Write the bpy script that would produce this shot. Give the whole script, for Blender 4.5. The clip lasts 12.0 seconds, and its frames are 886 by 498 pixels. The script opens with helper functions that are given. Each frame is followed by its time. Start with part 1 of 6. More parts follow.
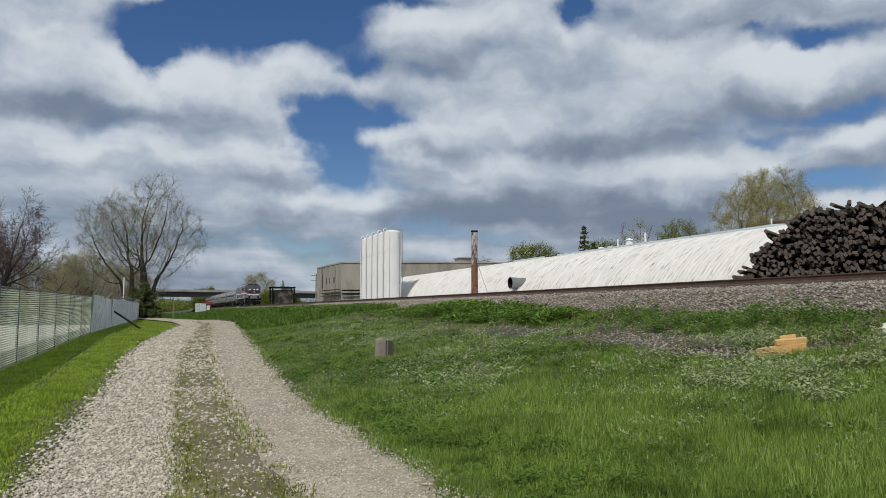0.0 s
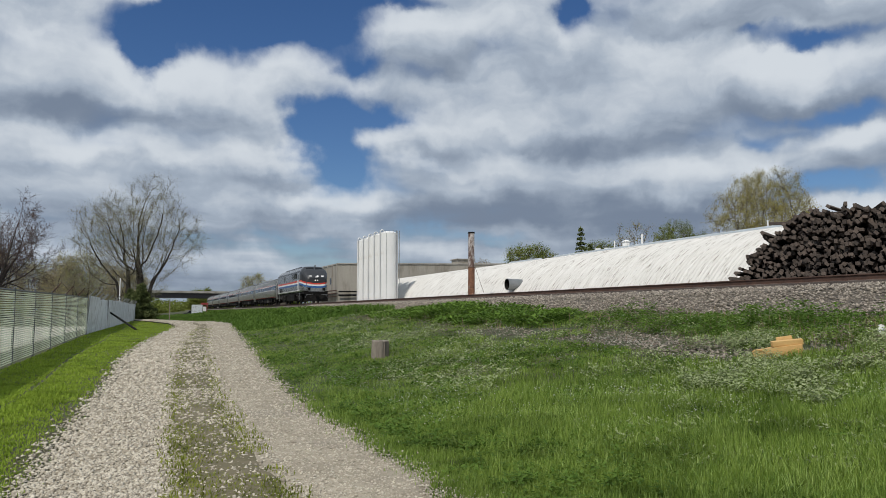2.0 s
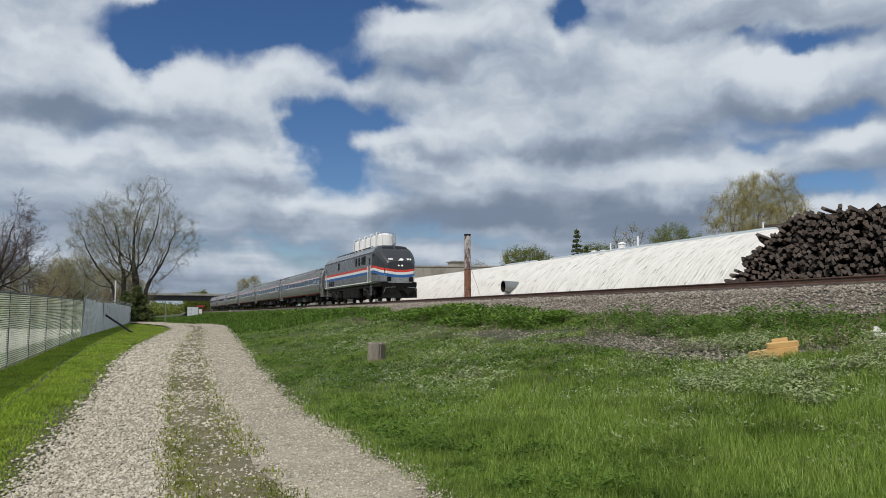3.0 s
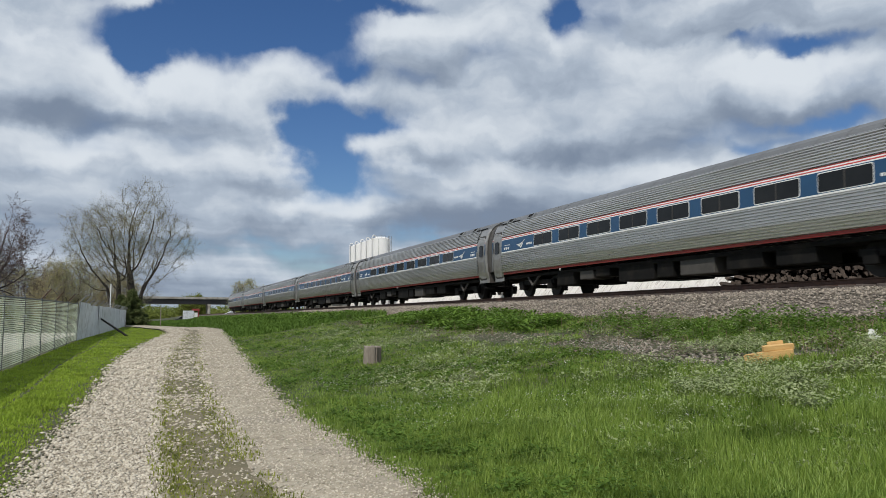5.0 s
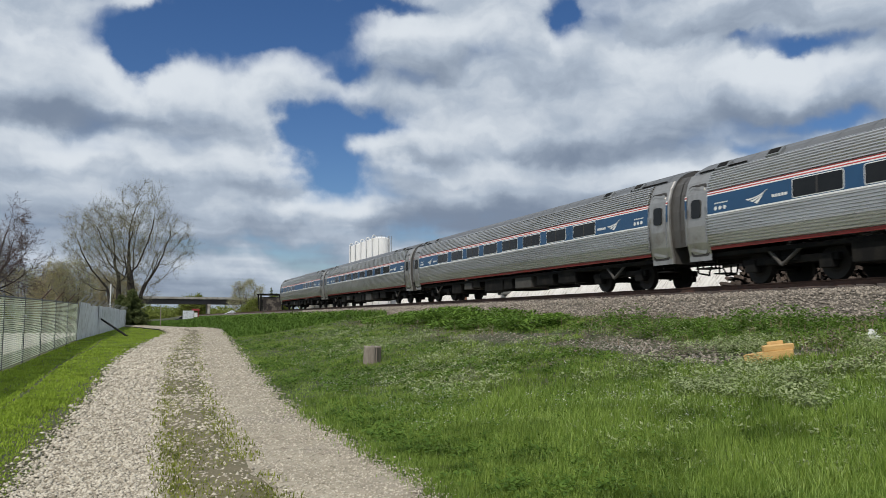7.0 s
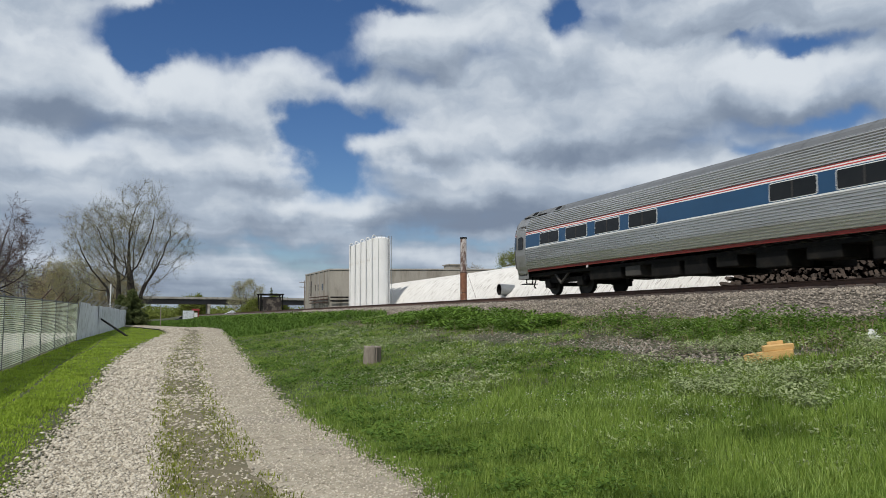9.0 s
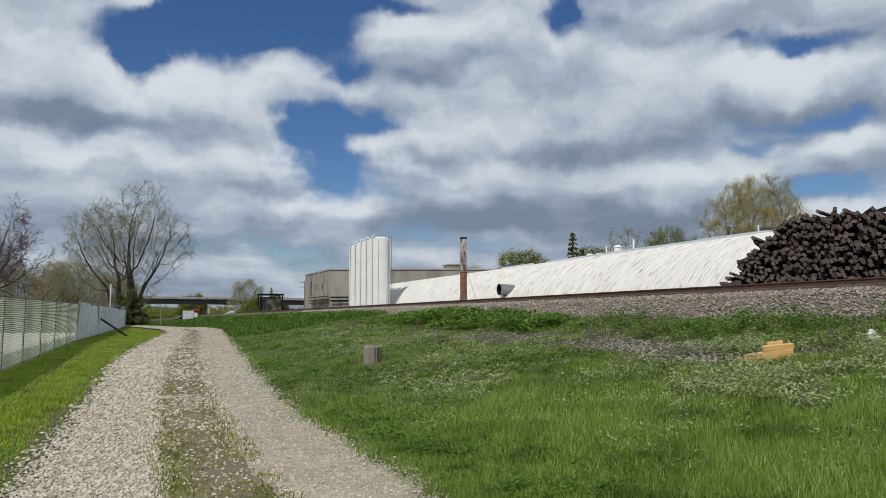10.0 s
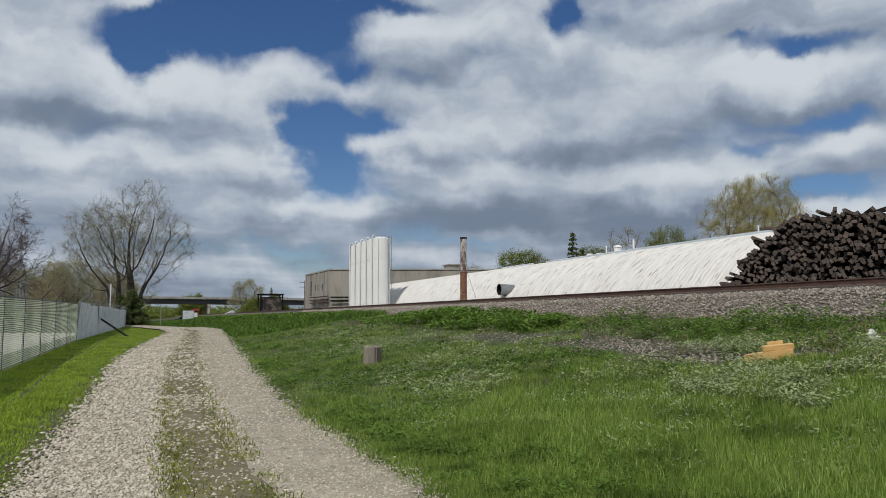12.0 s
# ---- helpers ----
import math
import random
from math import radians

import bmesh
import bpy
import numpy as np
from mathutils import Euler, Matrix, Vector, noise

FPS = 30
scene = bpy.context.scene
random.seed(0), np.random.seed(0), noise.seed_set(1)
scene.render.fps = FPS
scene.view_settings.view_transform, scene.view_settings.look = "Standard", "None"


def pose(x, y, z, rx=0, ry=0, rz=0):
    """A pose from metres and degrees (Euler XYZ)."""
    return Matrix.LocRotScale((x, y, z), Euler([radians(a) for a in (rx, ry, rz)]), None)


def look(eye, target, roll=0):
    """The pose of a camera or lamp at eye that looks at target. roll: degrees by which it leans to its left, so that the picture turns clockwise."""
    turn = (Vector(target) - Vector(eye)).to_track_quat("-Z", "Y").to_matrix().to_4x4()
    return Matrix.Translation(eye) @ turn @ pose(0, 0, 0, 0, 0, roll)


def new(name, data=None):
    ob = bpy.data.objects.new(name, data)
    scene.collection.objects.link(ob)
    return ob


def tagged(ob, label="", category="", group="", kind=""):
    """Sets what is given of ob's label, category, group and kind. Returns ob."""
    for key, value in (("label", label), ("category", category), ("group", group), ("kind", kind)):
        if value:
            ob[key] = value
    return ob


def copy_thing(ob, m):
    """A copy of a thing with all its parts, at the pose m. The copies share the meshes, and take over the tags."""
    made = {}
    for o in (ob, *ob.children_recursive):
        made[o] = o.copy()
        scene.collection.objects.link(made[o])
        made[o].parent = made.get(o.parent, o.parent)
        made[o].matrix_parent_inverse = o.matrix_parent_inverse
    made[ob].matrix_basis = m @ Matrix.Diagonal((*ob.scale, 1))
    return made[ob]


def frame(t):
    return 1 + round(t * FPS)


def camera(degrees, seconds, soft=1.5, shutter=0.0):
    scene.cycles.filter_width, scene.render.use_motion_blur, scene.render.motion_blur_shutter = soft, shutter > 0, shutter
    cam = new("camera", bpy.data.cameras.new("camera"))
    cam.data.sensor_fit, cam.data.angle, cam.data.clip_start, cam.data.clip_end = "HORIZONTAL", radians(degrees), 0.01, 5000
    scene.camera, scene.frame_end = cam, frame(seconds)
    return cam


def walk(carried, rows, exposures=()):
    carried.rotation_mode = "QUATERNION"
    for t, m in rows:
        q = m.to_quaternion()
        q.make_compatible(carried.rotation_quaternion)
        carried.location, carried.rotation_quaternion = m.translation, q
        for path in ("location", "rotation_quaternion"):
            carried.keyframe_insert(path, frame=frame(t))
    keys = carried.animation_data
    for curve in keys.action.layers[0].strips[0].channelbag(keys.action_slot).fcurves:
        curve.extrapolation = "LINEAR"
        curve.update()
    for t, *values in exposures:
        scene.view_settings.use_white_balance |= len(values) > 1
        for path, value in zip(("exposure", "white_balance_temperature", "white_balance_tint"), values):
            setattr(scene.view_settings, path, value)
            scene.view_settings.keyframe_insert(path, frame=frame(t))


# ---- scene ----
# ---------------------------------------------------------------- camera
# x runs away from the lane towards the railway, y along the railway, z up.
EYE = (0.0, 0.0, 1.5)
cam = camera(60.66, 12.0, 0.7, 0.06)


def aim(yaw, tilt, lean=0.0):
    a, b = radians(yaw), radians(tilt)
    way = Vector((math.sin(a) * math.cos(b), math.cos(a) * math.cos(b), math.sin(b)))
    return look(EYE, Vector(EYE) + way * 10, lean)


PATH = [(0.0, aim(20.41, 4.65, 0.10)), (0.5, aim(20.44, 4.65, 0.10)), (1.0, aim(20.48, 4.68, 0.10)), (1.5, aim(20.55, 4.71, 0.11)),
        (2.0, aim(20.65, 4.75, 0.12)), (2.5, aim(20.77, 4.84, 0.10)), (3.0, aim(20.94, 4.92, 0.07)), (3.5, aim(21.07, 5.01, 0.05)),
        (4.0, aim(21.16, 5.08, 0.03)), (4.5, aim(21.22, 5.14, 0.01)), (5.0, aim(21.245, 5.16)), (5.5, aim(21.25, 5.16)), (12.0, aim(21.25, 5.16))]
walk(cam, PATH, [(0.0, -0.08), (2.5, -0.03), (5.0, 0.08), (8.0, 0.07), (9.5, 0.02), (12.0, -0.14)])

# ---------------------------------------------------------------- world: blue sky with broken cloud, one sun
SUN_WAY = Vector((-0.52, -0.48, 0.90)).normalized()   # towards the sun
world = bpy.data.worlds.new("spring_sky")
scene.world = world
world.use_nodes = True
wn, wl = world.node_tree.nodes, world.node_tree.links
wn.clear()


def wnode(kind, **values):
    n = wn.new(kind)
    for k, v in values.items():
        n.inputs[int(k[1:])].default_value = v
    return n


def wmath(op, a, b=0.0, c=None):
    n = wn.new("ShaderNodeMath")
    n.operation = op
    for i, v in enumerate((a, b) if c is None else (a, b, c)):
        if isinstance(v, (int, float)):
            n.inputs[i].default_value = v
        else:
            wl.new(v, n.inputs[i])
    return n.outputs[0]


def wsmooth(v, lo, hi, out_lo=0.0, out_hi=1.0):
    n = wn.new("ShaderNodeMapRange")
    n.interpolation_type = "SMOOTHSTEP"
    wl.new(v, n.inputs[0])
    for i, x in zip((1, 2, 3, 4), (lo, hi, out_lo, out_hi)):
        n.inputs[i].default_value = x
    return n.outputs[0]


coord = wn.new("ShaderNodeTexCoord")
split = wn.new("ShaderNodeSeparateXYZ")
wl.new(coord.outputs["Generated"], split.inputs[0])
AZ = wmath("MULTIPLY", wmath("ARCTAN2", split.outputs[0], split.outputs[1]), 57.2958)
EL = wmath("MULTIPLY", wmath("ARCSINE", split.outputs[2]), 57.2958)

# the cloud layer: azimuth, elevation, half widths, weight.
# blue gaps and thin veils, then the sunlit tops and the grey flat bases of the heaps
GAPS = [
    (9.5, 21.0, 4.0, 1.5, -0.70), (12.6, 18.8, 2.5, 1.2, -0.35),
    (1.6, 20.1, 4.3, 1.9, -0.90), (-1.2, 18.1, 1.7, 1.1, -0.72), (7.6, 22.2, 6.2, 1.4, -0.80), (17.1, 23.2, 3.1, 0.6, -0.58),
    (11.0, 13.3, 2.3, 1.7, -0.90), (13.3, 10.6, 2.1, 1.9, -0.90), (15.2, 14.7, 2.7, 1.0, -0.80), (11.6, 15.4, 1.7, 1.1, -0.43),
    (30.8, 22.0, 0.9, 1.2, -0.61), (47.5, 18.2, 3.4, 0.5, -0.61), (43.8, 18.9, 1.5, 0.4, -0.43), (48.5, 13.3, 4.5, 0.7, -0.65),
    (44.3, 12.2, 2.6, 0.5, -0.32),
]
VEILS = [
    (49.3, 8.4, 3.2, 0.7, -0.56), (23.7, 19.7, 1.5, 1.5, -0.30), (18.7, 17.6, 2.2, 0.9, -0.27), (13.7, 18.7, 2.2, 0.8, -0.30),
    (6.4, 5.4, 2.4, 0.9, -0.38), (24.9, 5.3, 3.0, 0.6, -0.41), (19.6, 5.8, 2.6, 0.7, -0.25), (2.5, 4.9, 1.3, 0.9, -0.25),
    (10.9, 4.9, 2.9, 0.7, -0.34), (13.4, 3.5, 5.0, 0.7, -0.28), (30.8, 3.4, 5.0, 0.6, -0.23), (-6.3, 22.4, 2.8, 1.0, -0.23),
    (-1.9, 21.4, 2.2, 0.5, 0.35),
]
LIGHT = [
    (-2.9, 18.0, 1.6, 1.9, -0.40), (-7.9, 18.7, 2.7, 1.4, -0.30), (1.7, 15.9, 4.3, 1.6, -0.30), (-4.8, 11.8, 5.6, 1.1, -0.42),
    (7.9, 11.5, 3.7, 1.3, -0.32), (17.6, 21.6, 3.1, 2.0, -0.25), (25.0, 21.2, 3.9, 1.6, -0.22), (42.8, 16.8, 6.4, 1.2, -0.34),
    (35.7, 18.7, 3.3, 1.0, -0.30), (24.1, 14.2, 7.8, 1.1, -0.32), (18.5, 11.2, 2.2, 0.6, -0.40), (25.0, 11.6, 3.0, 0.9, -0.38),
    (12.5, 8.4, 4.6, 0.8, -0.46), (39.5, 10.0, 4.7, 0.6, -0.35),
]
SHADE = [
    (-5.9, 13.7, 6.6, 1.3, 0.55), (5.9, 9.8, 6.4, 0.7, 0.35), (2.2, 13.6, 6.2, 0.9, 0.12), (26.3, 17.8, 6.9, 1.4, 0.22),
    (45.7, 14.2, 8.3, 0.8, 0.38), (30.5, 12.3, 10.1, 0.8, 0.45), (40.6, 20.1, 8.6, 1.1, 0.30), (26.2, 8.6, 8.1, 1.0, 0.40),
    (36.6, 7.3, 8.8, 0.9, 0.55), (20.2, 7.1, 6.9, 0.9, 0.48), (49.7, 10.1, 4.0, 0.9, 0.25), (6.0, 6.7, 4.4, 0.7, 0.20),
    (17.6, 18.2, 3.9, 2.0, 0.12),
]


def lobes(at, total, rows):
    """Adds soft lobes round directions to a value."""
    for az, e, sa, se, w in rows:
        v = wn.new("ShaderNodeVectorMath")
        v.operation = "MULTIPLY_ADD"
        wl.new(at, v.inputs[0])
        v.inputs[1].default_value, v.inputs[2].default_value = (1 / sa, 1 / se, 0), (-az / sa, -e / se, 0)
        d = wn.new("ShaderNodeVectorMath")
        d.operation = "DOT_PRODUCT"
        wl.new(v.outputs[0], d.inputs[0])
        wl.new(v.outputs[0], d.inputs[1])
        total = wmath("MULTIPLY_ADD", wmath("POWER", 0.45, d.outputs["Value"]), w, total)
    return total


def wnoise(at, scale, detail, rough, colour=False):
    n = wnode("ShaderNodeTexNoise", _2=scale, _3=detail, _4=rough)
    wl.new(at, n.inputs["Vector"])
    return n.outputs[1 if colour else 0]


def directions(lift):
    """Azimuth and elevation with ragged wandering edges, and the place on a flat layer overhead; lift looks that many degrees higher."""
    el = wmath("ADD", EL, lift)
    at = wn.new("ShaderNodeCombineXYZ")
    wl.new(AZ, at.inputs[0])
    wl.new(el, at.inputs[1])
    pull = wn.new("ShaderNodeVectorMath")
    pull.operation = "MULTIPLY_ADD"
    wl.new(wnoise(at.outputs[0], 0.20, 8.0, 0.52, True), pull.inputs[0])
    pull.inputs[1].default_value, pull.inputs[2].default_value = (7.5, 4.6, 0), (-3.75, -2.3, 0)
    moved = wn.new("ShaderNodeVectorMath")
    wl.new(at.outputs[0], moved.inputs[0])
    wl.new(pull.outputs[0], moved.inputs[1])
    layer = wn.new("ShaderNodeCombineXYZ")
    wl.new(wmath("MULTIPLY", AZ, 0.20), layer.inputs[0])
    wl.new(wmath("DIVIDE", 300.0, wmath("ADD", wmath("MAXIMUM", el, 0.0), 9.0)), layer.inputs[1])
    return moved.outputs[0], layer.outputs[0]


def cover(lift):
    """How much cloud there is towards each direction."""
    at, layer = directions(lift)
    total = wmath("MULTIPLY_ADD", wnoise(layer, 0.40, 3.0, 0.50), 0.9, 0.10)
    total = wmath("MULTIPLY_ADD", wnoise(at, 0.16, 8.0, 0.52), 0.55, total)
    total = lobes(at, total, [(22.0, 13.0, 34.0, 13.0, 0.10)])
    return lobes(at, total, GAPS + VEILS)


HERE, ABOVE = cover(0.0), cover(1.5)
mask = wsmooth(HERE, 0.30, 0.86)
ways, layer = directions(0.0)
lumps = wn.new("ShaderNodeVectorMath")
lumps.operation = "MULTIPLY"
wl.new(ways, lumps.inputs[0])
lumps.inputs[1].default_value = (0.6, 1.3, 1.0)
depth = wmath("MULTIPLY_ADD", wnoise(lumps.outputs[0], 0.30, 9.0, 0.50), 0.95, -0.06)
depth = wmath("ADD", depth, wmath("MULTIPLY", wmath("SUBTRACT", ABOVE, HERE), 0.75))
depth = wmath("ADD", depth, wsmooth(EL, 1.0, 10.0, 0.24, 0.0))
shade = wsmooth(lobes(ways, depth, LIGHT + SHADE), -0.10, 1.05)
ramp = wn.new("ShaderNodeValToRGB")
wl.new(shade, ramp.inputs[0])
ramp.color_ramp.elements[0].color = (0.66, 0.71, 0.765, 1)
ramp.color_ramp.elements[1].color = (0.19, 0.24, 0.325, 1)
mid = ramp.color_ramp.elements.new(0.5)
mid.color = (0.39, 0.455, 0.545, 1)
sky = wn.new("ShaderNodeTexSky")
sky.sky_type, sky.sun_disc = "NISHITA", False
sky.sun_elevation, sky.sun_rotation = math.asin(SUN_WAY.z), math.atan2(SUN_WAY.x, SUN_WAY.y)
sky.air_density, sky.dust_density, sky.ozone_density = 1.0, 0.2, 5.0
blue = wnode("ShaderNodeBackground", _1=0.08)
deep = wn.new("ShaderNodeHueSaturation")
deep.inputs["Hue"].default_value, deep.inputs["Saturation"].default_value, deep.inputs["Value"].default_value = 0.508, 1.18, 0.92
wl.new(sky.outputs[0], deep.inputs["Color"])
wl.new(deep.outputs[0], blue.inputs[0])
white = wnode("ShaderNodeBackground", _1=1.0)
wl.new(ramp.outputs[0], white.inputs[0])
both = wn.new("ShaderNodeMixShader")
wl.new(mask, both.inputs[0])
wl.new(blue.outputs[0], both.inputs[1])
wl.new(white.outputs[0], both.inputs[2])
wout = wn.new("ShaderNodeOutputWorld")
wl.new(both.outputs[0], wout.inputs[0])

sun = new("sun", bpy.data.lights.new("sun", "SUN"))
sun.data.energy, sun.data.angle, sun.data.color = 3.1, radians(0.6), (1.0, 0.95, 0.87)
sun.matrix_world = look(SUN_WAY * 100, (0, 0, 0))
# ---------------------------------------------------------------- materials
def mat(name, a, b=None, scale=4.0, rough=0.7, metal=0.0, bump=0.0, fine=60.0, stretch=(1, 1, 1), stain=None, stain_scale=0.6, by=None, spec=0.5,
        stain_lo=0.5, stain_hi=0.68):
    """A surface of two colours mixed by noise at two scales, with fine relief, stains and, by='object' or 'island', a shade of its own for each piece."""
    m = bpy.data.materials.new(name)
    m.use_nodes = True
    nt = m.node_tree
    nodes, links = nt.nodes, nt.links
    p = nodes["Principled BSDF"]
    p.inputs["Roughness"].default_value, p.inputs["Metallic"].default_value = rough, metal
    p.inputs["Specular IOR Level"].default_value = spec
    b = b or tuple(c * 0.75 for c in a)
    co = nodes.new("ShaderNodeTexCoord")
    mp = nodes.new("ShaderNodeMapping")
    mp.inputs["Scale"].default_value = stretch
    links.new(co.outputs["Object"], mp.inputs[0])

    def noise_at(s, detail=6.0):
        n = nodes.new("ShaderNodeTexNoise")
        n.inputs["Scale"].default_value, n.inputs["Detail"].default_value, n.inputs["Roughness"].default_value = s, detail, 0.62
        links.new(mp.outputs[0], n.inputs["Vector"])
        return n.outputs[0]

    def mix(f, x, y):
        n = nodes.new("ShaderNodeMix")
        n.data_type = "RGBA"
        for sock, v in ((n.inputs[0], f), (n.inputs[6], x), (n.inputs[7], y)):
            if isinstance(v, (int, float)):
                sock.default_value = v
            elif isinstance(v, tuple):
                sock.default_value = (*v, 1)
            else:
                links.new(v, sock)
        return n.outputs[2]

    def step(v, lo, hi, top=1.0):
        n = nodes.new("ShaderNodeMapRange")
        links.new(v, n.inputs[0])
        for i, x in zip((1, 2, 3, 4), (lo, hi, 0.0, top)):
            n.inputs[i].default_value = x
        return n.outputs[0]

    big, small = noise_at(scale), noise_at(fine, 3.0)
    f = nodes.new("ShaderNodeMath")
    f.operation = "MULTIPLY_ADD"
    links.new(small, f.inputs[0])
    f.inputs[1].default_value = 0.45
    links.new(big, f.inputs[2])
    factor = step(f.outputs[0], 0.48, 0.95)
    if by:
        if by == "object":
            r = nodes.new("ShaderNodeObjectInfo").outputs["Random"]
        else:
            r = nodes.new("ShaderNodeNewGeometry").outputs["Random Per Island"]
        own = nodes.new("ShaderNodeMath")
        own.operation = "MULTIPLY_ADD"
        links.new(factor, own.inputs[0])
        own.inputs[1].default_value = 0.4
        links.new(step(r, 0.0, 1.0, 0.6), own.inputs[2])
        factor = own.outputs[0]
    col = mix(factor, a, b)
    if stain:
        col = mix(step(noise_at(stain_scale, 7.0), stain_lo, stain_hi), col, stain)
    links.new(col, p.inputs["Base Color"])
    rr = step(small, 0.2, 0.8, 1.0)
    ro = nodes.new("ShaderNodeMapRange")
    links.new(rr, ro.inputs[0])
    ro.inputs[3].default_value, ro.inputs[4].default_value = max(rough - 0.08, 0.02), min(rough + 0.08, 1)
    links.new(ro.outputs[0], p.inputs["Roughness"])
    if bump:
        bp = nodes.new("ShaderNodeBump")
        bp.inputs["Strength"].default_value, bp.inputs["Distance"].default_value = min(bump, 1.0), 0.02
        links.new(f.outputs[0], bp.inputs["Height"])
        links.new(bp.outputs[0], p.inputs["Normal"])
    return m


def leafy(name, a, b, through_light=0.35, by="island", rough=0.75, spec=0.12):
    """Leaves and blades: a shade of its own for each, and some light that passes through."""
    m = mat(name, a, b, scale=0.35, rough=rough, fine=3.0, by=by, spec=spec, stain=tuple(c * .55 for c in a), stain_scale=.9, stain_lo=.5, stain_hi=.75)
    nt = m.node_tree
    p = nt.nodes["Principled BSDF"]
    t = nt.nodes.new("ShaderNodeBsdfTranslucent")
    src = p.inputs["Base Color"].links[0].from_socket
    nt.links.new(src, t.inputs[0])
    mx = nt.nodes.new("ShaderNodeMixShader")
    mx.inputs[0].default_value = through_light
    nt.links.new(p.outputs[0], mx.inputs[1])
    nt.links.new(t.outputs[0], mx.inputs[2])
    nt.links.new(mx.outputs[0], nt.nodes["Material Output"].inputs[0])
    return m


M = {}
M["grass"] = leafy("grass_blades", (0.10, 0.19, 0.022), (0.37, 0.48, 0.10), 0.45, rough=0.5, spec=0.3)
M["lawn"] = leafy("lawn_blades", (0.21, 0.32, 0.035), (0.41, 0.53, 0.075), 0.45)
M["weeds"] = leafy("broad_weed_leaves", (0.05, 0.11, 0.016), (0.18, 0.285, 0.055), 0.4)
M["pale_weeds"] = leafy("pale_weed_leaves", (0.24, 0.31, 0.12), (0.44, 0.48, 0.28), 0.3)
M["dry"] = leafy("dry_stalks", (0.34, 0.27, 0.16), (0.20, 0.15, 0.10), 0.15)
M["soil"] = mat("grassy_soil", (0.032, 0.05, 0.012), (0.06, 0.062, 0.024), 0.5, 0.95, bump=0.6, fine=9, stain=(0.085, 0.075, 0.04), stain_scale=0.22)
M["gravel"] = mat("lane_gravel_bed", (0.42, 0.375, 0.29), (0.24, 0.205, 0.15), 1.2, 0.95, bump=0.9, fine=26, stain=(0.24, 0.21, 0.17), stain_scale=0.5)
M["stone"] = mat("lane_stones", (0.70, 0.64, 0.53), (0.20, 0.17, 0.125), 6, 0.9, bump=0.3, fine=40, by="island")
M["ballast"] = mat("ballast_bed", (0.15, 0.13, 0.105), (0.07, 0.06, 0.05), 1.4, 0.95, bump=1.0, fine=16)
M["ballast_stone"] = mat("ballast_stones", (0.46, 0.405, 0.335), (0.055, 0.045, 0.038), 8, 0.9, bump=0.3, fine=40, by="island")
M["rust"] = mat("rusty_rail_steel", (0.12, 0.065, 0.045), (0.06, 0.035, 0.028), 3, 0.75, 0.2, 0.3, 50)
M["polish"] = mat("polished_rail_head", (0.42, 0.40, 0.38), (0.30, 0.27, 0.25), 3, 0.3, 0.9)
M["tie"] = mat("creosoted_tie_wood", (0.15, 0.115, 0.095), (0.025, 0.02, 0.017), 5, 0.9, bump=0.7, fine=45, by="object")
M["track_tie"] = mat("weathered_track_tie", (0.15, 0.125, 0.11), (0.07, 0.055, 0.05), 5, 0.9, bump=0.6, fine=40, by="object")
M["barrel"] = mat("white_coated_corrugated_steel", (0.74, 0.725, 0.69), (0.56, 0.54, 0.50), 0.9, 0.65, bump=0.15, fine=18, stretch=(.6, 5.0, .6),
                  stain=(0.20, 0.165, 0.14), stain_scale=2.4, stain_lo=0.545, stain_hi=0.69)
M["trim"] = mat("pale_blue_grey_flashing", (0.66, 0.71, 0.75), (0.52, 0.58, 0.62), 2, 0.5, 0.3)
M["silo"] = mat("white_silo_paint", (0.80, 0.80, 0.79), (0.72, 0.72, 0.70), 0.5, 0.5, bump=0.05, fine=14, stain=(0.62, 0.58, 0.52), stain_scale=0.9, stain_lo=0.6, stain_hi=0.85)
M["fence_post"] = mat("weathered_fence_steel", (0.17, 0.18, 0.18), (0.10, 0.105, 0.11), 3, 0.6, 0.4, 0.1)
M["galv"] = mat("galvanised_steel", (0.30, 0.31, 0.31), (0.21, 0.22, 0.225), 3, 0.5, 0.6, 0.1)
M["concrete"] = mat("beige_concrete_panel", (0.37, 0.345, 0.30), (0.28, 0.26, 0.225), 0.4, 0.9, bump=0.2, fine=12, stretch=(1, 1, .25), stain=(0.15, 0.13, 0.105), stain_scale=0.6, stain_lo=0.5, stain_hi=0.75)
M["bridge"] = mat("weathered_bridge_concrete", (0.42, 0.40, 0.36), (0.32, 0.30, 0.27), 0.3, 0.9, bump=0.1, stain=(0.25, 0.23, 0.2))
M["girder"] = mat("dark_bridge_girder", (0.07, 0.065, 0.065), (0.045, 0.04, 0.045), 0.5, 0.7)
M["dark"] = mat("dark_underframe_steel", (0.010, 0.0095, 0.009), (0.005, 0.005, 0.005), 2, 0.85, 0.0, 0.2, stain=(0.024, 0.021, 0.017), stain_scale=1.5, spec=0.2)
M["wheel"] = mat("dark_wheel_steel", (0.02, 0.018, 0.017), (0.012, 0.011, 0.01), 3, 0.7, 0.2)
M["stainless"] = mat("fluted_stainless_steel", (0.74, 0.725, 0.70), (0.59, 0.575, 0.55), 1.2, 0.32, 0.90, 0.05, 30, stretch=(1, 0.12, 1), stain=(0.33, 0.30, 0.25), stain_scale=0.8, stain_lo=.52, stain_hi=.8)
M["roof_steel"] = mat("dull_roof_steel", (0.20, 0.205, 0.21), (0.14, 0.145, 0.15), 1.0, 0.55, 0.45, 0.05, stretch=(1, 0.2, 1))
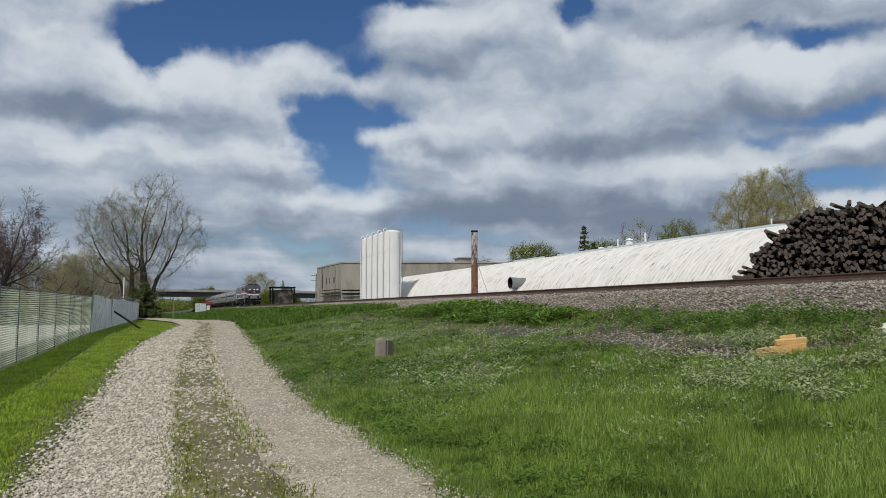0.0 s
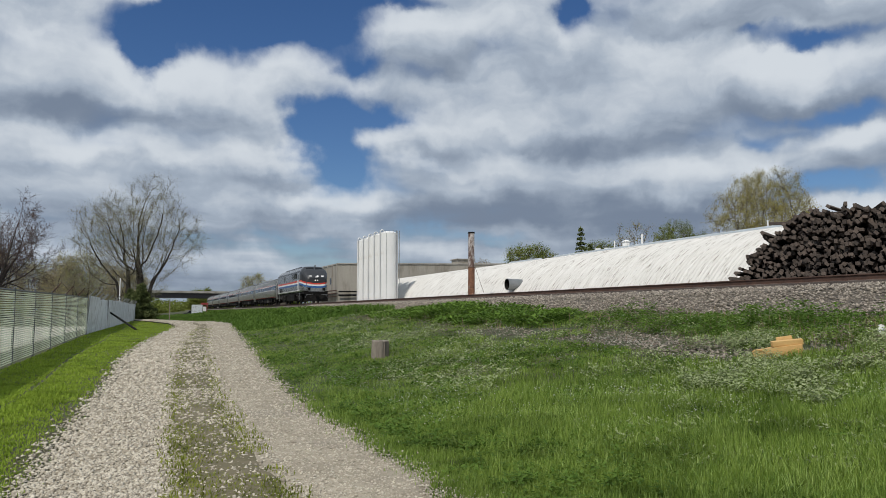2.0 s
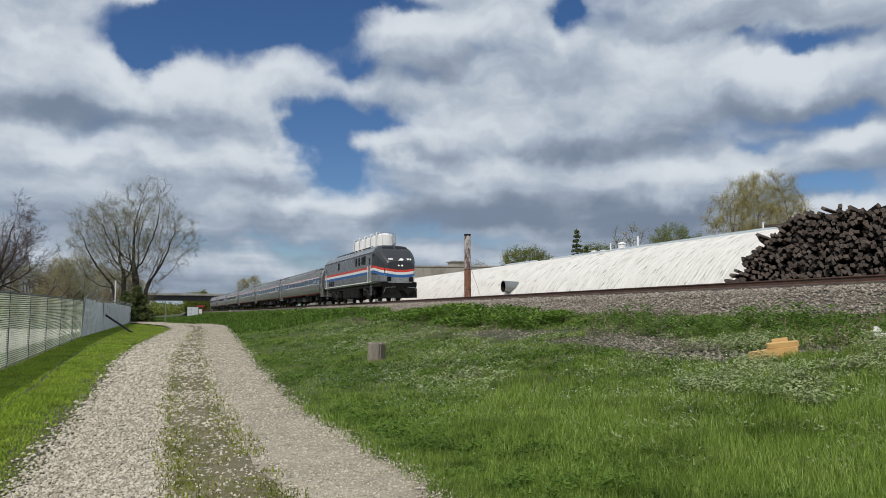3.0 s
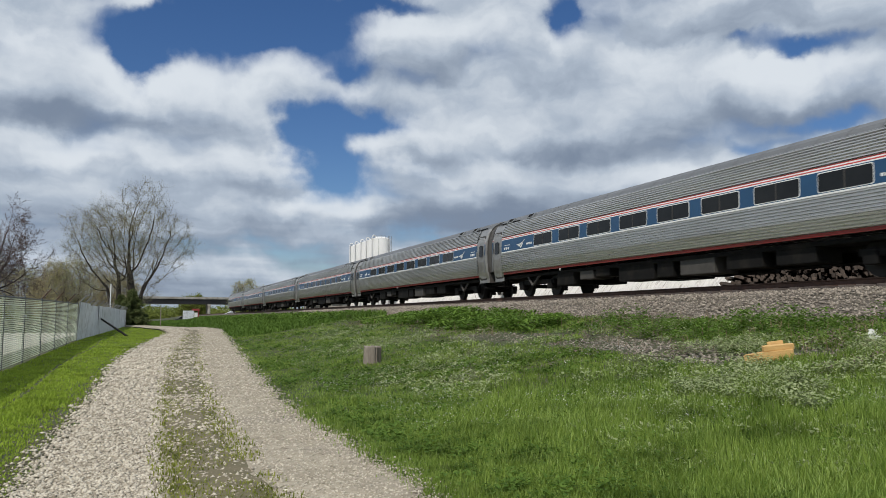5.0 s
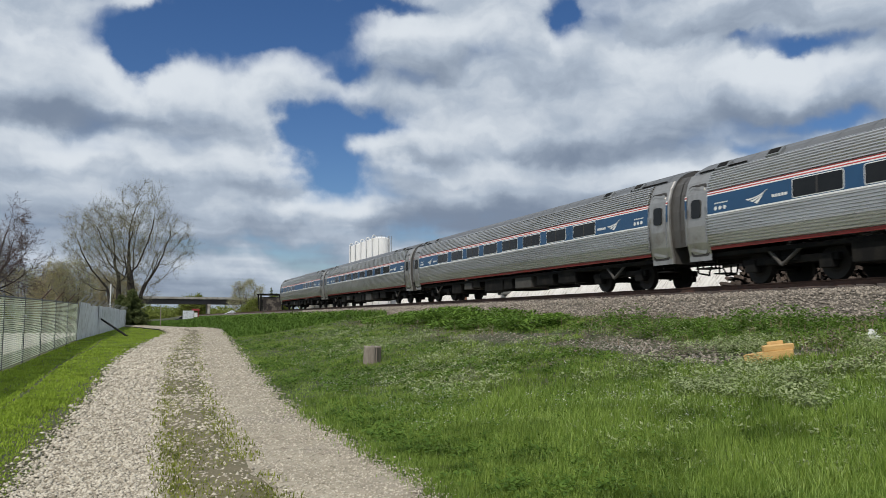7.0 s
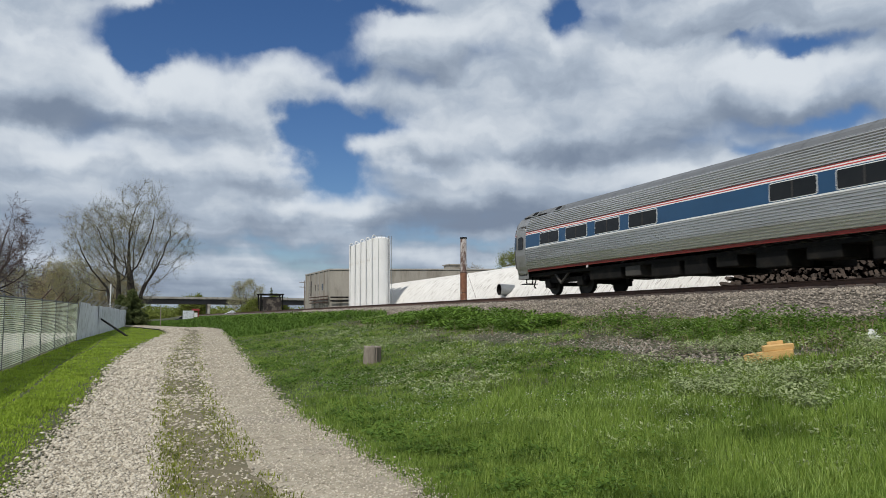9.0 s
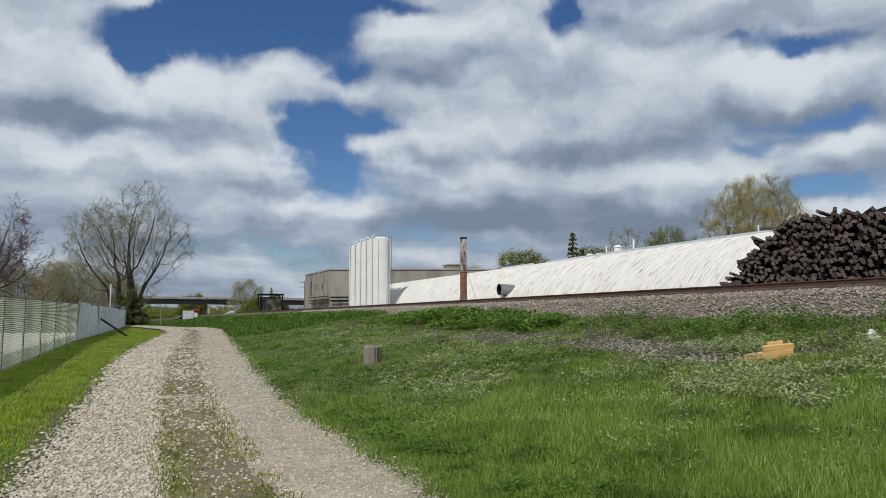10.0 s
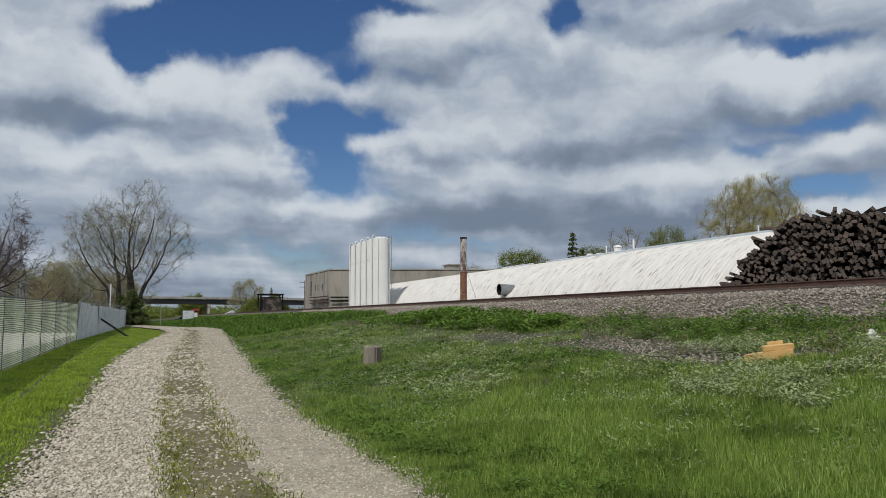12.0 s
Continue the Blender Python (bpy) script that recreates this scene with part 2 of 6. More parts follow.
M["end_steel"] = mat("plain_end_steel", (0.50, 0.48, 0.45), (0.38, 0.365, 0.34), 1.5, 0.36, 0.8, 0.05, stain=(0.27, 0.24, 0.21), stain_scale=1.2)
M["blue"] = mat("deep_blue_band", (0.015, 0.072, 0.165), (0.012, 0.058, 0.135), 1, 0.35)
M["white"] = mat("white_paint", (0.78, 0.78, 0.77), (0.68, 0.68, 0.66), 1.5, 0.45)
M["red"] = mat("red_stripe", (0.52, 0.055, 0.05), (0.42, 0.05, 0.045), 1.5, 0.45)
M["sill_red"] = mat("weathered_red_sill_stripe", (0.36, 0.04, 0.036), (0.22, 0.045, 0.04), 1.5, 0.55)
M["loco_red"] = mat("bright_red_stripe", (0.66, 0.055, 0.03), (0.58, 0.05, 0.03), 1.5, 0.4)
M["loco_blue"] = mat("bright_blue_stripe", (0.022, 0.13, 0.38), (0.018, 0.10, 0.31), 1.5, 0.4)
M["silver"] = mat("silver_grey_locomotive_paint", (0.38, 0.385, 0.38), (0.30, 0.305, 0.30), 1, 0.28, 0.8, stain=(0.20, 0.195, 0.185), stain_scale=.9, stain_lo=.5, stain_hi=.8)
M["charcoal"] = mat("charcoal_locomotive_paint", (0.04, 0.042, 0.047), (0.028, 0.03, 0.034), 1, 0.45, 0.1)
M["glass"] = mat("dark_tinted_window", (0.012, 0.014, 0.016), (0.02, 0.022, 0.024), 2, 0.1, 0.0, spec=0.15)
M["rubber"] = mat("black_rubber_bellows", (0.035, 0.033, 0.032), (0.05, 0.046, 0.043), 3, 0.85)
M["bark"] = mat("grey_brown_bark", (0.125, 0.105, 0.088), (0.06, 0.05, 0.043), 2, 0.95, bump=0.6, fine=14, stretch=(1, 1, .3))
M["twig"] = mat("bare_twigs", (0.19, 0.165, 0.12), (0.11, 0.09, 0.07), 0.6, 0.95, by="island")
M["stack"] = mat("rust_streaked_stack", (0.30, 0.14, 0.075), (0.11, 0.05, 0.035), 3.0, 0.85, 0.1, 0.3, 30, stain=(0.45, 0.38, 0.31), stain_scale=2.6, stain_lo=.57, stain_hi=.68)
M["stack_top"] = mat("flaking_white_stack_paint", (0.55, 0.52, 0.50), (0.40, 0.36, 0.34), 2, 0.7, stain=(0.12, 0.07, 0.055), stain_scale=2.5, stretch=(1, 1, .45), stain_lo=.46, stain_hi=.58)
M["fresh_wood"] = mat("fresh_split_wood", (0.62, 0.40, 0.16), (0.45, 0.26, 0.09), 3, 0.8, bump=0.5, fine=25, stretch=(.25, 1, 1))
M["old_wood"] = mat("weathered_grey_wood", (0.30, 0.265, 0.22), (0.14, 0.115, 0.095), 3, 0.95, bump=0.8, fine=20, stretch=(1, 1, .2))
M["slat"] = leafy("grey_green_privacy_slats", (0.78, 0.82, 0.71), (0.64, 0.68, 0.58), .62, by="object", rough=.5)
M["sheet"] = mat("pale_grey_fence_sheet", (0.74, 0.79, 0.82), (0.50, 0.54, 0.57), 1, 0.45, 0.1, by="object", stain=(0.36, 0.38, 0.39), stain_scale=1.4)
M["asphalt"] = mat("pale_yard_paving", (0.56, 0.53, 0.46), (0.44, 0.41, 0.35), 0.3, 0.95, bump=0.2, fine=10)
M["amber"] = mat("pale_mud", (0.27, 0.23, 0.18), (0.2, 0.17, 0.13), 1, 0.9)
lamp = M["lamp"] = mat("lit_headlight_lens", (0.9, 0.88, 0.8), (0.9, 0.88, 0.8), 2, 0.2)
lamp.node_tree.nodes["Principled BSDF"].inputs["Emission Color"].default_value = (1.0, 0.93, 0.8, 1)
lamp.node_tree.nodes["Principled BSDF"].inputs["Emission Strength"].default_value = 0.5
M["tank"] = mat("mottled_dark_tank", (0.045, 0.035, 0.03), (0.02, 0.017, 0.016), 0.9, 0.85, bump=0.3, fine=5, stain=(0.13, 0.11, 0.09), stain_scale=0.7, stain_lo=.5, stain_hi=.6)
M["lane_grass"] = leafy("yellow_green_lane_growth", (0.15, 0.19, 0.03), (0.29, 0.31, 0.06), .3)
M["curtain"] = mat("dull_grey_end_plate", (0.115, 0.11, 0.105), (0.08, 0.077, 0.073), 1.5, 0.6, 0.3, 0.05, stain=(0.08, 0.07, 0.06), stain_scale=1.0)
M["box_grey"] = mat("grimy_grey_box", (0.09, 0.083, 0.074), (0.04, 0.037, 0.034), 1.5, 0.75, 0.1)
M["tie_rest"] = mat("creosoted_ties_joined", (0.15, 0.115, 0.095), (0.025, 0.02, 0.017), 5, 0.9, bump=0.7, fine=45, by="island")
M["moss"] = mat("mossy_lane_crown", (0.17, 0.14, 0.085), (0.09, 0.085, 0.04), 2.2, 0.95, bump=0.8, fine=30, stain=(0.20, 0.17, 0.12), stain_scale=1.2)
M["docks"] = leafy("dark_dock_leaves", (0.033, 0.075, 0.011), (0.21, 0.34, 0.06), 0.35)
# paler green than the grass, with the blades' sun glints put into the colour
M["glint_grass"] = leafy("painted_glint_blades", (0.27, 0.41, 0.08), (0.44, 0.55, 0.17), 0.42, rough=0.5, spec=0.3)
M["earth"] = mat("dark_bare_earth", (0.070, 0.064, 0.030), (0.045, 0.042, 0.018), 1.2, 0.95, bump=0.8, fine=22, stain=(0.07, 0.10, 0.025), stain_scale=1.6)
# ---------------------------------------------------------------- mesh helpers
rng = np.random.default_rng(7)


class Shape:
    """Collects vertices and faces, with a material slot for each face."""

    def __init__(self):
        self.v, self.f, self.s = [], [], []

    def add(self, verts, faces, slot=0):
        n = len(self.v)
        self.v.extend(tuple(p) for p in verts)
        self.f.extend(tuple(i + n for i in f) for f in faces)
        self.s.extend([slot] * len(faces))
        return self

    def box(self, x0, x1, y0, y1, z0, z1, slot=0, turn=None):
        p = [Vector((x, y, z)) for z in (z0, z1) for y in (y0, y1) for x in (x0, x1)]
        if turn is not None:
            p = [turn @ q for q in p]
        return self.add(p, [(0, 2, 3, 1), (4, 5, 7, 6), (0, 1, 5, 4), (2, 6, 7, 3), (0, 4, 6, 2), (1, 3, 7, 5)], slot)

    def bevel_box(self, x0, x1, y0, y1, z0, z1, b=0.02, slot=0, turn=None, seg=2):
        bm = bmesh.new()
        bmesh.ops.create_cube(bm, size=1)
        for v in bm.verts:
            v.co = Vector(((x0 + x1) / 2 + v.co.x * (x1 - x0), (y0 + y1) / 2 + v.co.y * (y1 - y0), (z0 + z1) / 2 + v.co.z * (z1 - z0)))
        bmesh.ops.bevel(bm, geom=bm.edges[:], offset=b, segments=max(seg, 1), affect="EDGES", profile=0.6) if seg else None
        bm.verts.index_update()
        self.add([(turn @ v.co if turn is not None else v.co) for v in bm.verts], [[v.index for v in f.verts] for f in bm.faces], slot)
        bm.free()
        return self

    def tube(self, a, b, ra, rb=None, n=8, slot=0, caps=True):
        a, b = Vector(a), Vector(b)
        rb = ra if rb is None else rb
        w = (b - a).normalized()
        u = w.orthogonal().normalized()
        q = w.cross(u)
        ring = [u * math.cos(k * math.tau / n) + q * math.sin(k * math.tau / n) for k in range(n)]
        verts = [a + r * ra for r in ring] + [b + r * rb for r in ring]
        faces = [(k, (k + 1) % n, n + (k + 1) % n, n + k) for k in range(n)]
        if caps:
            faces += [tuple(range(n - 1, -1, -1)), tuple(range(n, 2 * n))]
        return self.add(verts, faces, slot)

    def sweep(self, profile, ys, slot=0, closed=False, caps=False):
        """A profile of (x, z) drawn along y through the stations ys."""
        n = len(profile)
        verts = [(x, y, z) for y in ys for x, z in profile]
        m = n if closed else n - 1
        faces = [(j * n + k, j * n + (k + 1) % n, (j + 1) * n + (k + 1) % n, (j + 1) * n + k) for j in range(len(ys) - 1) for k in range(m)]
        if caps:
            faces += [tuple(range(n)), tuple(range(len(verts) - 1, len(verts) - n - 1, -1))]
        return self.add(verts, faces, slot)

    def mesh(self, name, mats, smooth=False):
        me = bpy.data.meshes.new(name)
        me.from_pydata([tuple(p) for p in self.v], [], self.f)
        for m in mats if isinstance(mats, (list, tuple)) else [mats]:
            me.materials.append(m)
        me.polygons.foreach_set("material_index", self.s)
        if smooth:
            me.polygons.foreach_set("use_smooth", [True] * len(self.f))
        me.update()
        return me


def part(name, shape, mats, parent=None, label="", at=None, smooth=False):
    me = shape if isinstance(shape, bpy.types.Mesh) else shape.mesh(name, mats, smooth)
    ob = new(name, me)
    if at is not None:
        ob.matrix_basis = at
    if parent is not None:
        ob.parent = parent
    return tagged(ob, label) if label else ob


def thing(name, label, category, at=None, group="", kind=""):
    ob = new(name)
    if at is not None:
        ob.matrix_basis = at
    return tagged(ob, label, category, group, kind)


def quick_mesh(name, verts, faces_tri, material):
    """A mesh of triangles straight from arrays."""
    me = bpy.data.meshes.new(name)
    nv, nf = len(verts), len(faces_tri)
    me.vertices.add(nv)
    me.vertices.foreach_set("co", np.asarray(verts, np.float32).ravel())
    me.loops.add(nf * 3)
    me.loops.foreach_set("vertex_index", np.asarray(faces_tri, np.int32).ravel())
    me.polygons.add(nf)
    me.polygons.foreach_set("loop_start", np.arange(0, nf * 3, 3, dtype=np.int32))
    me.materials.append(material)
    me.update(calc_edges=True)
    return me


def smooth(a, b, x):
    t = np.clip((np.asarray(x, float) - a) / (b - a), 0, 1)
    return t * t * (3 - 2 * t)


# ---------------------------------------------------------------- lie of the land
TRACK_X, RAIL_Z = 17.17, 2.47


def lane_x(y):
    return np.interp(y, [-30, 0, 6, 9, 11.2, 15.5, 24.5, 31, 52, 64, 76, 88, 100, 112, 126, 160, 220], [0.3, .6, .68, .67, .67, .77, 1.1, 1.45, 2.85, 3.6, 3.15, 1.5, -.9, -4.5, -12, -32, -60])


def lane_half(y):
    return np.interp(y, [0, 7, 12, 16, 24, 31], [1.75, 1.70, 1.63, 1.66, 1.92, 2.03])


def ground_z(x, y):
    x, y = np.asarray(x, float), np.asarray(y, float)
    lane = 0.26 * smooth(6, 50, y) + 0.12 * smooth(50, 120, y)
    rise = 1.38 * smooth(2.6, 14.6, x) ** 1.0 * (1 - 0.12 * smooth(40, 120, y))
    bumps = 0.05 * np.sin(x * 0.9 + 1.3) * np.sin(y * 0.55) * smooth(2.5, 6, x) * (1 - smooth(12, 14, x))
    beyond = -1.0 * smooth(20.0, 24, x)
    return lane * (1 - smooth(12, 20, x)) + rise + bumps + beyond


def grid(name, xs, ys, z, material):
    gx, gy = np.meshgrid(xs, ys)
    gz = z(gx, gy)
    nx = len(xs)
    verts = np.stack([gx.ravel(), gy.ravel(), gz.ravel()], 1)
    j, i = np.meshgrid(np.arange(len(ys) - 1), np.arange(nx - 1), indexing="ij")
    a = (j * nx + i).ravel()
    tris = np.concatenate([np.stack([a, a + 1, a + nx + 1], 1), np.stack([a, a + nx + 1, a + nx], 1)])
    return quick_mesh(name, verts, tris, material)


gx = np.concatenate([np.linspace(-1500, -60, 12), np.linspace(-50, -8, 12), np.linspace(-7, 26, 100), np.linspace(30, 80, 12), np.linspace(100, 1800, 12)])
gy = np.concatenate([np.linspace(-400, -20, 10), np.linspace(-15, 70, 150), np.linspace(72, 200, 50), np.linspace(220, 3000, 16)])
ground = tagged(new("ground", grid("ground", gx, gy, ground_z, M["soil"])), "uneven grassy ground rising to the railway bank", "ground", kind="structure")
ground.data.polygons.foreach_set("use_smooth", [True] * len(ground.data.polygons))

# the lane: a bed of pale crushed stone with ragged edges
ly = np.concatenate([np.arange(-12, 40, 0.25), np.arange(40, 130, 1.0), np.arange(130, 200, 3.0)])
lk = np.linspace(-1, 1, 17)
half = lane_half(ly)
wob = np.array([[noise.noise((0.0, float(y) * 1.1, 9.0)), noise.noise((5.0, float(y) * 1.1, 3.0))] for y in ly]) * 0.28
lx = lane_x(ly)[:, None] + lk[None, :] * half[:, None] + wob[:, :1] * (lk < -.8) + wob[:, 1:] * (lk > .8)
lyy = np.repeat(ly[:, None], len(lk), 1)
lz = ground_z(lx, lyy) + 0.02 + 0.10 * smooth(52, 72, lyy) + 0.035 * np.exp(-(lk[None, :] / 0.22) ** 2) - 0.03 * (np.abs(lk[None, :]) > .95)
n = len(lk)
a = (np.arange(len(ly) - 1)[:, None] * n + np.arange(n - 1)[None, :]).ravel()
lane = tagged(new("road", quick_mesh("road", np.stack([lx.ravel(), lyy.ravel(), lz.ravel()], 1),
                                    np.concatenate([np.stack([a, a + 1, a + n + 1], 1), np.stack([a, a + n + 1, a + n], 1)]), M["gravel"])),
              "pale gravel lane with two worn wheel tracks", "lane", kind="structure")

# ballast bank of the railway
bprof = [(13.75, 1.18), (14.6, 1.62), (15.35, 2.06), (15.85, 2.20), (18.5, 2.20), (19.4, 1.95), (21.2, 0.4)]
bys = np.concatenate([np.arange(-330, -40, 10.0), np.arange(-40, 80, 0.6), np.arange(80, 700, 8.0)])
bx, bz = [], []
for k in range(len(bprof) - 1):
    for q in np.linspace(0, 1, 5)[:-1]:
        bx.append(bprof[k][0] * (1 - q) + bprof[k + 1][0] * q), bz.append(bprof[k][1] * (1 - q) + bprof[k + 1][1] * q)
bx, bz = np.array(bx), np.array(bz)
rough = rng.normal(0, 0.025, (len(bys), len(bx)))
bgx, bgy = np.meshgrid(bx, bys)
n = len(bx)
a = (np.arange(len(bys) - 1)[:, None] * n + np.arange(n - 1)[None, :]).ravel()
ballast = tagged(new("ballast_bank", quick_mesh("ballast_bank", np.stack([(bgx + rough).ravel(), bgy.ravel(), (bz[None, :] + rough).ravel()], 1),
                 np.concatenate([np.stack([a, a + 1, a + n + 1], 1), np.stack([a, a + n + 1, a + n], 1)]), M["ballast"])),
                 "bank of grey-brown crushed stone under the rails", "ballast", kind="structure")

# rails and ties
track = thing("railway_track", "single railway track of rusty rails on ballast", "railway track", kind="structure")
rail_prof = [(-.075, 0), (.075, 0), (.075, .015), (.012, .035), (.012, .125), (.037, .14), (.037, .165), (.028, .172), (-.028, .172), (-.037, .165), (-.037, .14), (-.012, .125), (-.012, .035), (-.075, .015)]
for side in (-1, 1):
    s = Shape().sweep([(TRACK_X + side * 0.755 + x, RAIL_Z - .172 + z) for x, z in rail_prof], [-330, 900], closed=True, caps=True)
    s.s = [1 if i in (7,) else 0 for i in range(len(s.f))]
    part("rail", s, [M["rust"], M["polish"]], track, "rusty rail with a worn bright head")
tie_me = Shape().bevel_box(-1.3, 1.3, -.115, .115, -.18, 0, .012).mesh("track_tie", M["track_tie"])
for k in range(230):
    part("tie", tie_me, None, track, at=pose(TRACK_X + rng.normal(0, .02), -20 + k * 0.52, RAIL_Z - .178, 0, 0, rng.normal(0, .6)))
# ---------------------------------------------------------------- the train
CAR, LOCO = 26.0, 21.0


def skin(z):
    """Half width of a coach at a height over the rail."""
    return float(np.interp(z, [.92, 1.14, 1.5, 2.05, 2.65, 2.80, 3.18, 3.45, 3.64, 3.80, 3.90, 3.93], [1.45, 1.50, 1.575, 1.595, 1.58, 1.555, 1.45, 1.29, 1.08, .78, .40, 0]))


def flutes(z0, z1, n):
    """Profile points of n horizontal ribs between two heights."""
    out = []
    for k in range(n):
        h = (z1 - z0) / n
        for q, d in ((0.08, 0.0), (0.24, 0.056), (0.58, 0.056), (0.80, 0.0)):
            z = z0 + (k + q) * h
            out.append((skin(z) - 0.012 + d, z))
    return out


def mirror(profile, side):
    return [(x * side, z) for x, z in profile]


def strip(name, z0, z1, u0, u1, out, material, parent, side, label=""):
    """A painted band that follows the coach's side."""
    zs = np.linspace(z0, z1, 4)
    s = Shape().sweep(mirror([(skin(z) + out, z) for z in zs], side), [u0, u1])
    s.sweep(mirror([(skin(z) + out - .03, z) for z in zs], side), [u0, u1])
    return part(name, s, material, parent, label)


def plate(s, z0, z1, u0, u1, out, side, slot=0, r=0.07, depth=0.02):
    """A plate with rounded corners on the coach's side."""
    pts = []
    for cu, cz, a0 in ((u1 - r, z1 - r, 0), (u0 + r, z1 - r, 90), (u0 + r, z0 + r, 180), (u1 - r, z0 + r, 270)):
        for k in range(4):
            a = radians(a0 + k * 30)
            pts.append((cu + r * math.cos(a), cz + r * math.sin(a)))
    front = [((skin(z) + out) * side, u, z) for u, z in pts]
    back = [((skin(z) + out - depth) * side, u, z) for u, z in pts]
    m = len(pts)
    s.add(front + back, [tuple(range(m))] + [(k, (k + 1) % m, m + (k + 1) % m, m + k) for k in range(m)], slot)
    return s


def wheelset(parent, u, r=.46, gauge=.755):
    s = Shape()
    for side in (-1, 1):
        s.tube((side * (gauge - .06), u, r), (side * (gauge + .07), u, r), r, r, 20)
        s.tube((side * (gauge + .07), u, r), (side * (gauge + .09), u, r), r * .62, r * .5, 14)
        s.tube((side * (gauge - .09), u, r), (side * (gauge - .06), u, r), r + .025, r + .025, 20)
    s.tube((-1.05, u, r), (1.05, u, r), .09, .09, 8)
    return part("wheelset", s, M["wheel"], parent)


def truck(parent, u, base=2.6, r=.46):
    s = Shape()
    dampers = []
    for side in (-1, 1):
        s.bevel_box(side * 1.05 - .08, side * 1.05 + .08, u - base / 2 - .35, u + base / 2 + .35, r + .02, r + .22, .03)
        for k in (-1, 1):
            s.bevel_box(side * 1.05 - .13, side * 1.05 + .13, u + k * base / 2 - .2, u + k * base / 2 + .2, r - .17, r + .2, .03)
            s.tube((side * 1.1, u + k * .35, r + .1), (side * 1.1, u + k * .35, r + .55), .13, .13, 10)
        dampers.append(Shape().tube((side * 1.24, u - .75, r + .5), (side * 1.24, u + .05, r - .02), .05, .05, 8).tube((side * 1.24, u + .05, r - .02), (side * 1.24, u + .6, r + .5), .05, .05, 8))
    s.box(-1.1, 1.1, u - .35, u + .35, r + .1, r + .4)
    t = part("truck", s, M["dark"], parent, "dark cast truck frame with springs")
    for d in dampers:
        part("damper", d, M["box_grey"], t, "grimy grey damper strut")
    for k in (-1, 1):
        wheelset(t, u + k * base / 2, r)
    return t


BODY = 12.62   # half length of a coach body


